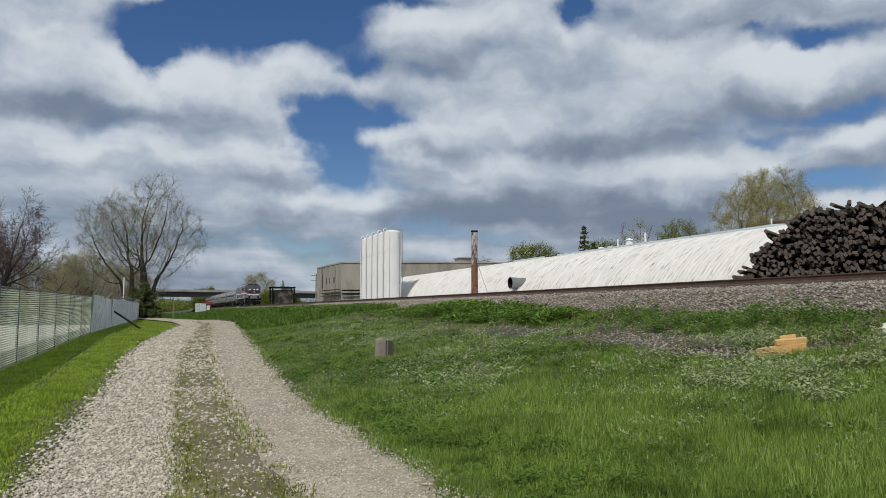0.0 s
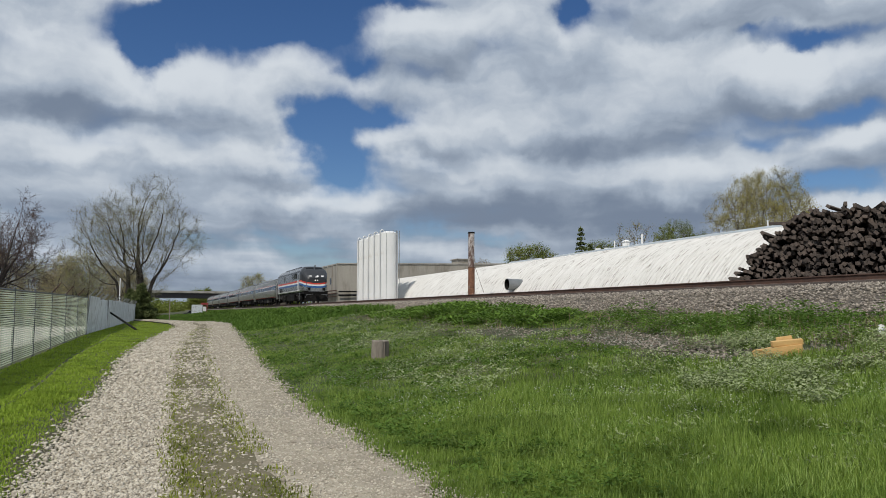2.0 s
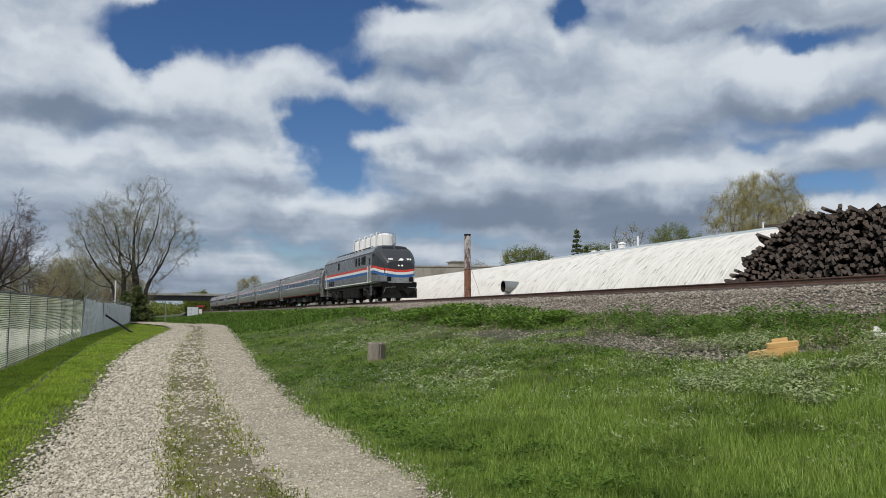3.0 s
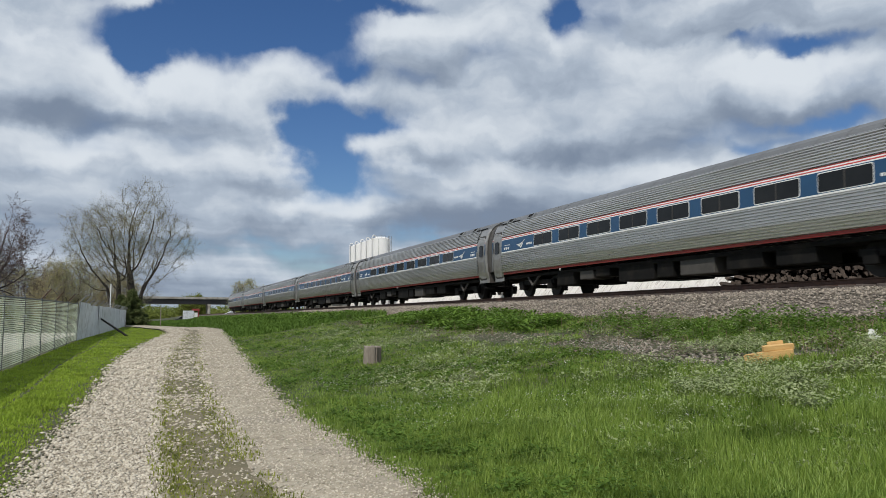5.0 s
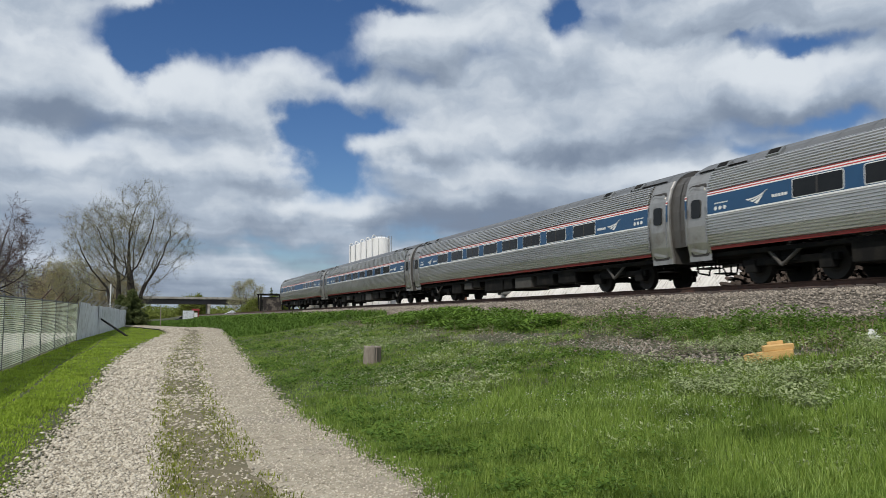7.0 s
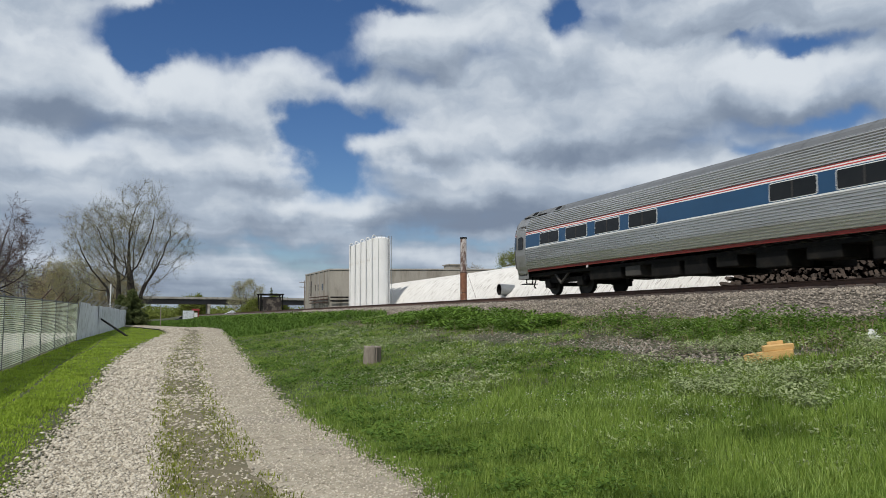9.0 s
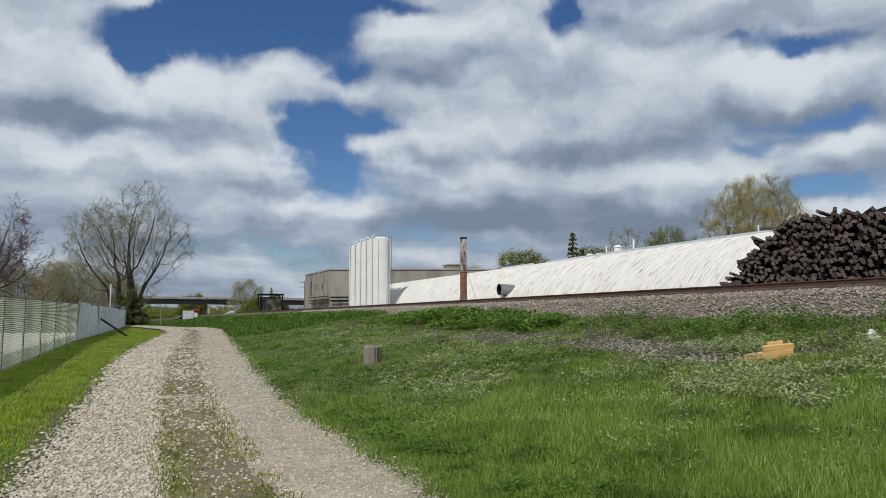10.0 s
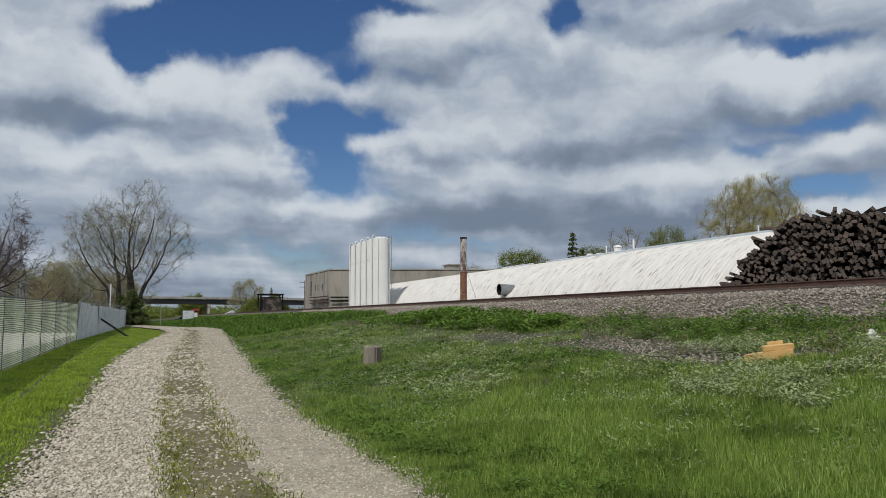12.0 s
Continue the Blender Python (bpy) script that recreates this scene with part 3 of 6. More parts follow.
def coach(skip=(), boxes=0, panes=8, first_u=-7.525):
    """A fluted stainless coach; it runs along y, its front end towards -y, the rail's top at z 0."""
    c = thing("passenger_coach", "fluted stainless steel railway coach with blue window band", "train car", group="coaches of the train")
    # body shell with ribs
    low, up = flutes(1.14, 2.05, 11), flutes(2.80, 3.46, 8)
    ys = [-11.58, -4, 4, 11.58]
    prof = [(1.46, 1.05), (1.50, 1.14)] + low + [(skin(2.06), 2.06), (skin(2.4), 2.4), (skin(2.65), 2.65), (skin(2.8), 2.8)] + up + [(skin(3.47), 3.47)]
    for side in (-1, 1):
        s = Shape().sweep(mirror(prof, side), ys)
        part("side_wall", s, M["stainless"], c, "ribbed stainless steel side")
    roof = [(skin(z), z) for z in (3.44, 3.55, 3.64, 3.72, 3.80, 3.86, 3.90)] + [(0, 3.93)]
    full = roof + [(-x, z) for x, z in roof[-2::-1]]
    s = Shape().sweep(full, [-BODY + .25, -8, 0, 8, BODY - .25])
    for k in range(26):      # shallow seams across the roof
        y = -12.2 + k * .97
        s.sweep([(x * 1.002, z + .012) for x, z in full], [y, y + .03])
    ends = [(x * .975, z - .04) for x, z in full]
    for e in (-1, 1):
        s.add([(x, e * (BODY - .25), z) for x, z in full] + [(x, e * BODY, z) for x, z in ends], [(k, k + 1, len(full) + k + 1, len(full) + k) for k in range(len(full) - 1)])
    part("roof", s, M["roof_steel"], c, "dull grey ribbed roof", smooth=False)
    # plain ends with doors
    for e in (-1, 1):
        zs = [.74, .92, 1.3, 1.8, 2.3, 2.8, 3.18, 3.45]
        for side in (-1, 1):
            s = Shape()
            ring = [(0.0, 11.58), (0.0, BODY - .05), (.025, BODY - .015), (.08, BODY)]
            k = len(ring)
            s.add([(side * (skin(z) - .004 - d), e * y, z) for z in zs for d, y in ring], [(q * k + j, q * k + j + 1, (q + 1) * k + j + 1, (q + 1) * k + j) for q in range(len(zs) - 1) for j in range(k - 1)])
            part("end_panel", s, M["end_steel"], c, "plain grey steel corner panel")
        out = [(skin(z) - .08, z) for z in zs] + [(x * .97, z - .04) for x, z in roof[1:]]
        cap = out + [(-x, z) for x, z in out[::-1]]
        s = Shape().add([(x, e * (BODY - .005), z) for x, z in cap], [tuple(range(len(cap)))])
        s.add([(x, e * (BODY - .03), z) for x, z in cap], [tuple(range(len(cap)))])
        part("end_wall", s, M["curtain"], c, "plain dark grey steel end")
        b = Shape()
        for k in range(3):
            b.sweep([(-.62, .95), (-.62, 3.1), (-.45, 3.25), (.45, 3.25), (.62, 3.1), (.62, .95)], sorted((e * (BODY + .02 + k * .11), e * (BODY + .10 + k * .11))))
            b.sweep([(-.55, .95), (-.55, 3.05), (.55, 3.05), (.55, .95)], sorted((e * (BODY + .10 + k * .11), e * (BODY + .13 + k * .11))))
        part("gangway_bellows", b, M["rubber"], c, "dark rubber gangway bellows")
        for side in (-1, 1):
            curtain = Shape().sweep(mirror([(skin(z) * .90, z) for z in (1.25, 1.8, 2.4, 2.9, 3.3)] + [(1.0, 3.55), (.97, 3.55), (skin(3.3) * .88, 3.3), (skin(2.4) * .88, 2.4), (skin(1.25) * .88, 1.25)], side),
                                    sorted((e * (BODY - .01), e * (BODY + .36))))
            part("end_curtain", curtain, M["curtain"], c, "dark grey steel curtain beside the gangway")
        for side in (-1, 1):
            d = plate(Shape(), .95, 3.02, e * 12.06 - .34, e * 12.06 + .34, .012, side, 0, .12)
            door = part("door", d, M["end_steel"], c, "plain steel vestibule door")
            part("door_window", plate(Shape(), 2.05, 2.62, e * 12.06 - .21, e * 12.06 + .21, .02, side, 0, .1), M["glass"], door)
            part("door_frame", plate(Shape(), .88, 3.10, e * 12.06 - .41, e * 12.06 + .41, .004, side, 0, .12), M["rubber"], door)
    for side in (-1, 1):
        band = strip("window_band", 2.10, 2.655, -11.55, 11.55, .006, M["blue"], c, side, "deep blue band")
        strip("pinstripe", 2.055, 2.10, -11.55, 11.55, .008, M["white"], c, side, "thin white stripe")
        for k, (z0, z1, m) in enumerate(((2.655, 2.69, "white"), (2.69, 2.725, "red"), (2.725, 2.76, "white"), (2.76, 2.795, "red"))):
            strip("stripe", z0, z1, -11.55, 11.55, .008, M[m], c, side)
        strip("sill_stripe", 1.045, 1.135, -11.55, 11.55, .010, M["sill_red"], c, side, "worn red stripe along the sill")
        for k in range(panes):
            if k in skip:
                continue
            u = first_u + k * 2.15
            w = part("window", plate(Shape(), 2.12, 2.63, u - .80, u + .80, .010, side, 0, .06), M["white"], c, "dark tinted window in a pale frame")
            part("pane", plate(Shape(), 2.145, 2.605, u - .775, u + .775, .016, side, 0, .05), M["glass"], w)
            part("mullion", plate(Shape(), 2.15, 2.60, u - .022, u + .022, .021, side, 0, .008), M["rubber"], w)
        # plain mark of three sweeping bars and small lettering as bars, at both ends
        for e in ((-1,) if skip else (-1, 1)):
            mark = Shape()
            for t0, t1, b0, b1 in ((.0, .27, .0, .20), (.37, .62, .36, .60), (.72, 1.0, .76, 1.0)):
                pts = []
                for q in np.linspace(0, 1, 7):
                    for t, b in ((t0, b0), (t1, b1)):
                        p = (.52 * t) * (1 - q) + (.84 + .16 * (1 - b)) * q
                        h = (.50 * (1 - t)) * (1 - q) + (1.0 - .10 * b) * q - .16 * math.sin(math.pi * q) * (1 - .5 * t)
                        z = 2.15 + .37 * h
                        pts.append((side * (skin(z) + .014), e * 9.55 + side * (p - .5) * .86, z))
                mark.add(pts, [(2 * j, 2 * j + 1, 2 * j + 3, 2 * j + 2) for j in range(6)])
            part("mark", mark, M["white"], c, "white swooping bars")
            tx = Shape()
            for k in range(5):
                tx.box(*sorted((side * (skin(2.25) + .006), side * (skin(2.25) + .014))), e * 8.75 - .26 + k * .11, e * 8.75 - .18 + k * .11, 2.25, 2.33)
            for k in range(6):
                tx.box(*sorted((side * (skin(2.38) + .006), side * (skin(2.38) + .014))), e * 11.0 - .30 + k * .09, e * 11.0 - .24 + k * .09, 2.37, 2.41)
            for k in range(3):
                tx.tube((side * (skin(2.2) + .004), e * 11.0 - .19 + k * .19, 2.24), (side * (skin(2.2) + .014), e * 11.0 - .19 + k * .19, 2.24), .062, .062, 10)
            tagged(part("lettering", tx, M["white"], c), kind="stuff")
            for q in (-.46, .46):
                part("grab_rail", Shape().tube((side * (skin(1.4) + .05), e * 12.06 + q, 1.25), (side * (skin(2.3) + .05), e * 12.06 + q, 2.35), .016, .016, 6), M["galv"], c)
        v = plate(Shape(), 2.92, 3.06, -10.2, -9.8, .01, side, 0, .03)
        part("vent", v, M["galv"], c)
    # roof hatches
    for side in (-1, 1):
        for u in (-10.6, -8.7, 9.2, 11.2):
            tilt = pose(side * 1.20, u, 3.545, 0, side * 46, 0)
            h = part("roof_hatch", Shape().bevel_box(-.16, .16, -.26, .26, -.02, .07, .02, 0, tilt), M["galv"], c, "small open roof hatch")
            part("hatch_opening", Shape().bevel_box(-.10, .10, -.20, .20, .05, .085, .01, 0, tilt), M["dark"], h)
        for e in (-1, 1):      # the bands go on past the vestibule door
            strip("window_band", 2.10, 2.655, *sorted((e * 12.49, e * 12.57)), .008, M["blue"], c, side, "deep blue band")
            for z0, z1, m in ((2.655, 2.70, "white"), (2.70, 2.745, "red"), (2.745, 2.79, "white")):
                strip("stripe", z0, z1, *sorted((e * 12.49, e * 12.57)), .009, M[m], c, side)
    for side in (-1, 1):
        for u in (-12.2, 10.2):
            g = Shape()
            g.tube((side * 1.28, u, 3.5), (side * 1.28, u + 2.0, 3.5), .025, .025, 6)
            part("rain_gutter", g, M["dark"], c)
    # underframe, boxes, trucks, couplers
    s = Shape().box(-1.3, 1.3, -12.2, 12.2, .84, .96)
    s.box(-.35, .35, -12.7, 12.7, .75, .92)
    part("underframe", s, M["dark"], c, "grimy underframe")
    r2 = random.Random(11 + boxes)
    u = -6.3
    while u < 6.0:
        w, h = r2.uniform(.7, 2.1), r2.uniform(.28, .55)
        part("equipment_box", Shape().bevel_box(-1.28, -.35, u, u + w, .86 - h, .86, .03), M["box_grey"] if r2.random() < .12 else M["dark"], c)
        part("equipment_box", Shape().bevel_box(.35, 1.28, u, u + w * .9, .86 - h * .9, .86, .03), M["dark"], c)
        u += w + r2.uniform(.12, .9)
    for e in (-1, 1):
        truck(c, e * 9.05)
        s = Shape().bevel_box(-.16, .16, *sorted((e * 12.4, e * 13.0)), .72, .98, .03)
        for side in (-1, 1):
            s.tube((side * .5, e * 12.6, .85), (side * .55, e * 12.75, .45), .03, .03, 6)
            s.tube((side * .55, e * 12.75, .45), (side * .35, e * 12.98, .38), .03, .03, 6)
            q = Shape().box(side * 1.15 - .25, side * 1.15 + .25, *sorted((e * 11.75, e * 12.35)), .50, .54)
            for yy in (11.75, 12.31):
                q.box(side * 1.15 - .02, side * 1.15 + .02, *sorted((e * yy, e * (yy + .04))), .50, .9)
            part("step", q, M["dark"], c)
        part("coupler", s, M["dark"], c)
    return c


# ---- locomotive: stations along u from the nose, half width, height of the shoulder and of the roof, half width of the roof
NOSE = [(0.0, .98, 2.62, 2.90, .82), (.14, 1.12, 2.75, 3.06, .92), (.6, 1.33, 3.02, 3.40, 1.05), (1.2, 1.45, 3.38, 3.80, 1.10),
        (1.8, 1.50, 3.62, 4.10, 1.08), (2.15, 1.51, 3.68, 4.24, 1.02), (2.6, 1.52, 3.70, 4.30, 1.0), (20.9, 1.52, 3.70, 4.30, 1.0)]


def loco_x(u, z):
    half = float(np.interp(u, [q[0] for q in NOSE], [q[1] for q in NOSE]))
    sh = float(np.interp(u, [q[0] for q in NOSE], [q[2] for q in NOSE]))
    top = float(np.interp(u, [q[0] for q in NOSE], [q[3] for q in NOSE]))
    rw = float(np.interp(u, [q[0] for q in NOSE], [q[4] for q in NOSE]))
    return half if z <= sh else half + (rw - half) * min(1, (z - sh) / (top - sh))


def locomotive():
    L = thing("diesel_locomotive", "grey diesel locomotive with red, white and blue stripes and charcoal nose", "locomotive")
    us = [q[0] for q in NOSE[:-1]] + [3.2, 3.6, 8, 14, 20.9]
    s = Shape()
    prof = []
    for u in us:
        half, sh, top, rw = [float(np.interp(u, [q[0] for q in NOSE], [q[k] for q in NOSE])) for k in (1, 2, 3, 4)]
        side = [(half - .05, 1.35), (half, 1.5), (half, 2.0), (half, sh), ((half + rw) / 2 + .04, (sh + top) / 2 + .05), (rw, top), (rw * .5, top + .05), (0, top + .06)]
        prof.append([(x, u, z) for x, z in side] + [(-x, u, z) for x, z in side[-2::-1]])
    n = len(prof[0])
    s.add([p for ring in prof for p in ring], [(j * n + k, j * n + k + 1, (j + 1) * n + k + 1, (j + 1) * n + k) for j in range(len(us) - 1) for k in range(n - 1)])
    slots = []
    for j in range(len(us) - 1):
        for k in range(n - 1):
            kk = min(k, n - 2 - k)
            slots.append(1 if (us[j] < 2.6 and kk >= 2) or kk >= 5 else 0)
    s.s = slots
    s.add(prof[0], [tuple(range(2, n - 2))], 1)
    s.add(prof[0], [(0, 1, 2, n - 3, n - 2, n - 1)], 0)
    s.add(prof[-1], [tuple(range(n - 1, -1, -1))], 0)
    part("body", s, [M["silver"], M["charcoal"]], L, "silver-grey body with charcoal nose and roof")
    # stripes along the side and round the nose
    for name, z0, z1, m in (("red_stripe", 2.49, 2.67, "loco_red"), ("white_stripe", 2.30, 2.49, "white"), ("blue_stripe", 2.10, 2.30, "loco_blue")):
        s = Shape()
        uu = [.0, .12, .6, 1.2, 1.8, 2.6, 3.4, 10, 20.88]
        lift = [-.25, -.24, -.16, -.05, .04, .06, .02, 0, 0]
        for side in (-1, 1):
            lower = [(side * (loco_x(u, z0 + d) + .008), u, z0 + d) for u, d in zip(uu, lift)]
            upper = [(side * (loco_x(u, z1 + d) + .008), u, z1 + d) for u, d in zip(uu, lift)]
            k = len(uu)
            s.add(lower + upper, [(q, q + 1, k + q + 1, k + q) for q in range(k - 1)])
        w = loco_x(0, z0)
        for q in range(8):
            x0, x1 = -w + 2 * w * q / 8, -w + 2 * w * (q + 1) / 8
            dip = [-.25 - .10 * (1 - (x / w) ** 2) for x in (x0, x1)]
            s.add([(x0, -.008, z0 + dip[0]), (x1, -.008, z0 + dip[1]), (x1, -.008, z1 + dip[1]), (x0, -.008, z1 + dip[0])], [(0, 1, 2, 3)])
        part(name, s, M[m], L)
    for side in (-1, 1):
        part("sill_stripe", Shape().box(*sorted((side * 1.49, side * 1.525)), 2.7, 20.85, 1.47, 1.55), M["white"], L, "thin pale stripe along the sill")
        part("pilot_rail", Shape().tube((side * .45, -.42, 1.02), (side * 1.15, -.12, 1.0), .022, .022, 6).tube((side * 1.15, -.12, 1.0), (side * 1.28, -.06, .62), .022, .022, 6), M["galv"], L)
        part("roof_rail", Shape().tube((side * 1.02, 4.2, 4.36), (side * 1.02, 12.0, 4.36), .03, .03, 6), M["dark"], L)
    # windscreen halves on the sloping front, side windows, door
    for side in (-1, 1):
        a = [(side * .08, 1.27, 3.82), (side * .95, 1.32, 3.74), (side * .93, 1.80, 4.14), (side * .08, 1.78, 4.19)]
        up = Vector((0, -.03, .03))
        s = Shape().add([Vector(p) + up for p in a] + [Vector(p) - up for p in a], [(0, 1, 2, 3), (0, 4, 5, 1), (1, 5, 6, 2), (2, 6, 7, 3), (3, 7, 4, 0)])
        part("windscreen", s, M["glass"], L)
        s = Shape()
        x = side * 1.515
        s.add([(x, 2.0, 3.62), (x, 2.75, 3.62), (x, 2.75, 3.05), (x, 2.35, 3.05)], [(0, 1, 2, 3)])
        s.add([(x - side * .02, 2.0, 3.62), (x - side * .02, 2.75, 3.62), (x - side * .02, 2.75, 3.05), (x - side * .02, 2.35, 3.05)], [(0, 1, 2, 3)])
        part("cab_window", s, M["glass"], L)
        fl = Shape().add([(side * (loco_x(u, z) + .006), u, z) for u, z in ((1.25, 2.75), (1.3, 3.32), (1.8, 3.58), (2.6, 3.66), (2.45, 3.2))], [(0, 1, 2, 3, 4)])
        part("cab_flank", fl, M["charcoal"], L, "black painted cab flank")
        d = Shape().bevel_box(*sorted((side * 1.505, side * 1.535)), 2.95, 3.6, 1.55, 3.55, .01)
        door = part("cab_door", d, M["silver"], L)
        part("door_window", Shape().box(*sorted((side * 1.53, side * 1.545)), 3.1, 3.45, 2.85, 3.35), M["glass"], door)
        for u in (2.85, 3.7, 19.62, 20.5):
            part("handrail", Shape().tube((side * 1.58, u, 1.5), (side * 1.58, u, 2.75), .02, .02, 6), M["white"], L)
        # grilles, louvres and vents
        for u0, u1, z0, z1 in ((4.6, 5.9, 2.95, 3.6), (6.4, 7.0, 2.95, 3.6), (7.4, 8.0, 2.95, 3.6), (14.2, 14.8, 2.95, 3.6), (16.6, 17.2, 1.55, 2.05), (17.5, 18.1, 1.55, 2.05), (18.3, 18.7, 1.55, 2.05)):
            g = Shape().box(*sorted((side * 1.515, side * 1.53)), u0, u1, z0, z1)
            gr = part("grille", g, M["dark"], L, "dark louvred grille")
            sl = Shape()
            for k in range(6):
                z = z0 + (k + .5) * (z1 - z0) / 6
                sl.box(*sorted((side * 1.53, side * 1.545)), u0 + .02, u1 - .02, z - .015, z + .015)
            part("louvres", sl, M["charcoal"], gr)
        rw = part("rear_door", Shape().bevel_box(*sorted((side * 1.505, side * 1.53)), 19.75, 20.35, 1.55, 3.5, .01), M["silver"], L)
        part("door_window", Shape().box(*sorted((side * 1.53, side * 1.54)), 19.87, 20.22, 2.85, 3.35), M["glass"], rw)
        for u in (2.9, 19.7):
            st = Shape()
            for q in (0, .45):
                st.tube((side * 1.42, u + q, .45), (side * 1.42, u + q, 1.4), .025, .025, 6)
            for z in (.5, .8, 1.1):
                st.box(*sorted((side * 1.35, side * 1.5)), u, u + .45, z, z + .03)
            part("ladder", st, M["galv"], L)
        fl = Shape().tube((side * .78, -.03, 2.10), (side * .78, .04, 2.10), .11, .11, 14)
        lamp = part("ditch_light", fl, M["white"], L)
        part("ditch_light_bracket", Shape().bevel_box(side * .85 - .16, side * .85 + .16, -.05, .06, 1.45, 1.80, .02), M["dark"], L)
    for q in (-.13, .13):
        part("headlight", Shape().tube((q, -.05, 2.64), (q, .06, 2.64), .065, .065, 14), M["lamp"], L, "lit round headlight")
    for side in (-1, 1):
        part("roof_edge", Shape().add([(side * 1.525, 2.7, 3.66), (side * 1.525, 20.9, 3.66), (side * 1.50, 20.9, 3.80), (side * 1.50, 2.7, 3.80), (side * 1.40, 2.7, 3.80), (side * 1.40, 20.9, 3.80)],
                                       [(0, 1, 2, 3), (3, 2, 5, 4)]), M["charcoal"], L, "dark roof edge")
    part("roof_fan_housing", Shape().bevel_box(-.9, .9, 12.5, 18.2, 4.28, 4.45, .05), M["charcoal"], L)
    part("exhaust_housing", Shape().bevel_box(-.6, .6, 7.0, 9.5, 4.28, 4.48, .06), M["charcoal"], L)
    part("horn", Shape().tube((.3, 3.2, 4.42), (.3, 2.7, 4.45), .04, .10, 8), M["galv"], L)
    mark = Shape()
    for k in range(3):
        mark.add([(-.16 + k * .13, .085 - .02 + .12, 2.98), (-.08 + k * .13, .205 - .02, 2.98), (.30 + k * .02, .42, 3.22 - k * .05), (.16 + k * .02, .42, 3.22 - k * .05)], [(0, 1, 2, 3)])
    for p in range(len(mark.v)):
        x, y, z = mark.v[p]
        mark.v[p] = (x - .05, (z - 3.06) * 1.35 - .01, z)
    part("mark", mark, M["white"], L, "white swooping bars")
    for q in (-1, 1):
        nb = Shape()
        for k in range(3):
            x = q * .72 + (k - 1) * .12
            nb.add([(x - .045, .06, 3.06), (x + .045, .06, 3.06), (x + .045, .25, 3.20), (x - .045, .25, 3.20)], [(0, 1, 2, 3)])
        part("lettering", nb, M["white"], L)
    # pilot, underframe, tank, trucks
    s = Shape().box(-1.4, 1.4, .3, 20.7, 1.1, 1.42)
    s.add([(-1.25, .05, .95), (1.25, .05, .95), (1.3, .0, 1.42), (-1.3, .0, 1.42), (-1.25, .5, .95), (1.25, .5, .95), (1.3, .5, 1.42), (-1.3, .5, 1.42)],
          [(0, 1, 2, 3), (0, 4, 5, 1), (0, 3, 7, 4), (1, 5, 6, 2), (4, 7, 6, 5), (3, 2, 6, 7)])
    part("underframe", s, M["dark"], L)
    s = Shape().add([(-1.35, .1, .25), (0, -.35, .22), (1.35, .1, .25), (-1.35, .05, .95), (0, -.15, .98), (1.35, .05, .95)], [(0, 1, 4, 3), (1, 2, 5, 4)])
    s.add([(-1.35, .16, .25), (0, -.29, .22), (1.35, .16, .25), (-1.35, .11, .95), (0, -.09, .98), (1.35, .11, .95)], [(3, 4, 1, 0), (4, 5, 2, 1)])
    part("pilot", s, M["dark"], L, "black pilot plate")
    part("coupler", Shape().bevel_box(-.17, .17, -.55, .1, .75, 1.05, .04), M["dark"], L)
    part("fuel_tank", Shape().bevel_box(-1.4, 1.4, 7.4, 13.4, .35, 1.15, .12), M["dark"], L)
    for u in (4.4, 16.4):
        t = truck(L, u, 2.75, .5)
        for side in (-1, 1):
            part("side_frame", Shape().bevel_box(side * 1.2 - .07, side * 1.2 + .07, u - 1.9, u + 1.9, .52, .92, .05).bevel_box(side * 1.2 - .09, side * 1.2 + .09, u - .6, u + .6, .3, .6, .05), M["dark"], t)
            for k in (-1, 1):
                part("brake_cylinder", Shape().tube((side * 1.3, u + k * .7, .98), (side * 1.3, u + k * 1.25, .98), .11, .11, 10), M["box_grey"], t)
    return L


loco = locomotive()
loco.scale = (1, .93, 1)    # 19.4 m between the body ends
first = coach()
last = coach(skip=(3, 4), boxes=3, panes=9, first_u=-7.75)
coaches = [first] + [copy_thing(first, pose(0, 0, 0)) for _ in range(4)] + [last]
for c in coaches:
    tagged(c, "fluted stainless steel railway coach with blue window band", "train car", "coaches of the train")
tagged(last, "rearmost stainless steel coach with blue window band and a blank panel", "train car", "coaches of the train")

NOSE_Y, SPEED = 46.3, 33.12     # the nose's place at 3.2 s, metres a second


def motions():
    for k, c in enumerate([loco] + coaches):
        back = .86 if k == 0 else LOCO + .15 + CAR * (k - .5)
        walk(c, [(t, pose(TRACK_X, NOSE_Y - SPEED * (t - 3.2) + back, RAIL_Z)) for t in range(0, 13)])
# ---------------------------------------------------------------- beyond the railway
# long half-round shed of corrugated steel, its ridge along the railway
SHED_X, SHED_R, SHED_Z, SHED_Y0, SHED_Y1 = 28.3, 6.2, -0.64, -25.0, 86.0
shed = thing("half_round_shed", "long white half-round shed of corrugated steel with rust streaks", "building", kind="structure")
pitch = 0.30
ys, rs = [], []
y = SHED_Y0
while y < SHED_Y1:
    for q, d in ((0, 0), (.25, .04), (.5, .058), (.75, .04)):
        ys.append(y + q * pitch), rs.append(d)
    y += pitch
nseg = 30
ang = np.linspace(0, math.pi, nseg + 1)
ya, ra = np.array(ys), np.array(rs)
sv = np.stack([SHED_X - (SHED_R + ra[:, None]) * np.cos(ang)[None, :], np.repeat(ya[:, None], nseg + 1, 1), SHED_Z + (SHED_R + ra[:, None]) * np.sin(ang)[None, :]], 2).reshape(-1, 3)
n = nseg + 1
a = (np.arange(len(ya) - 1)[:, None] * n + np.arange(nseg)[None, :]).ravel()
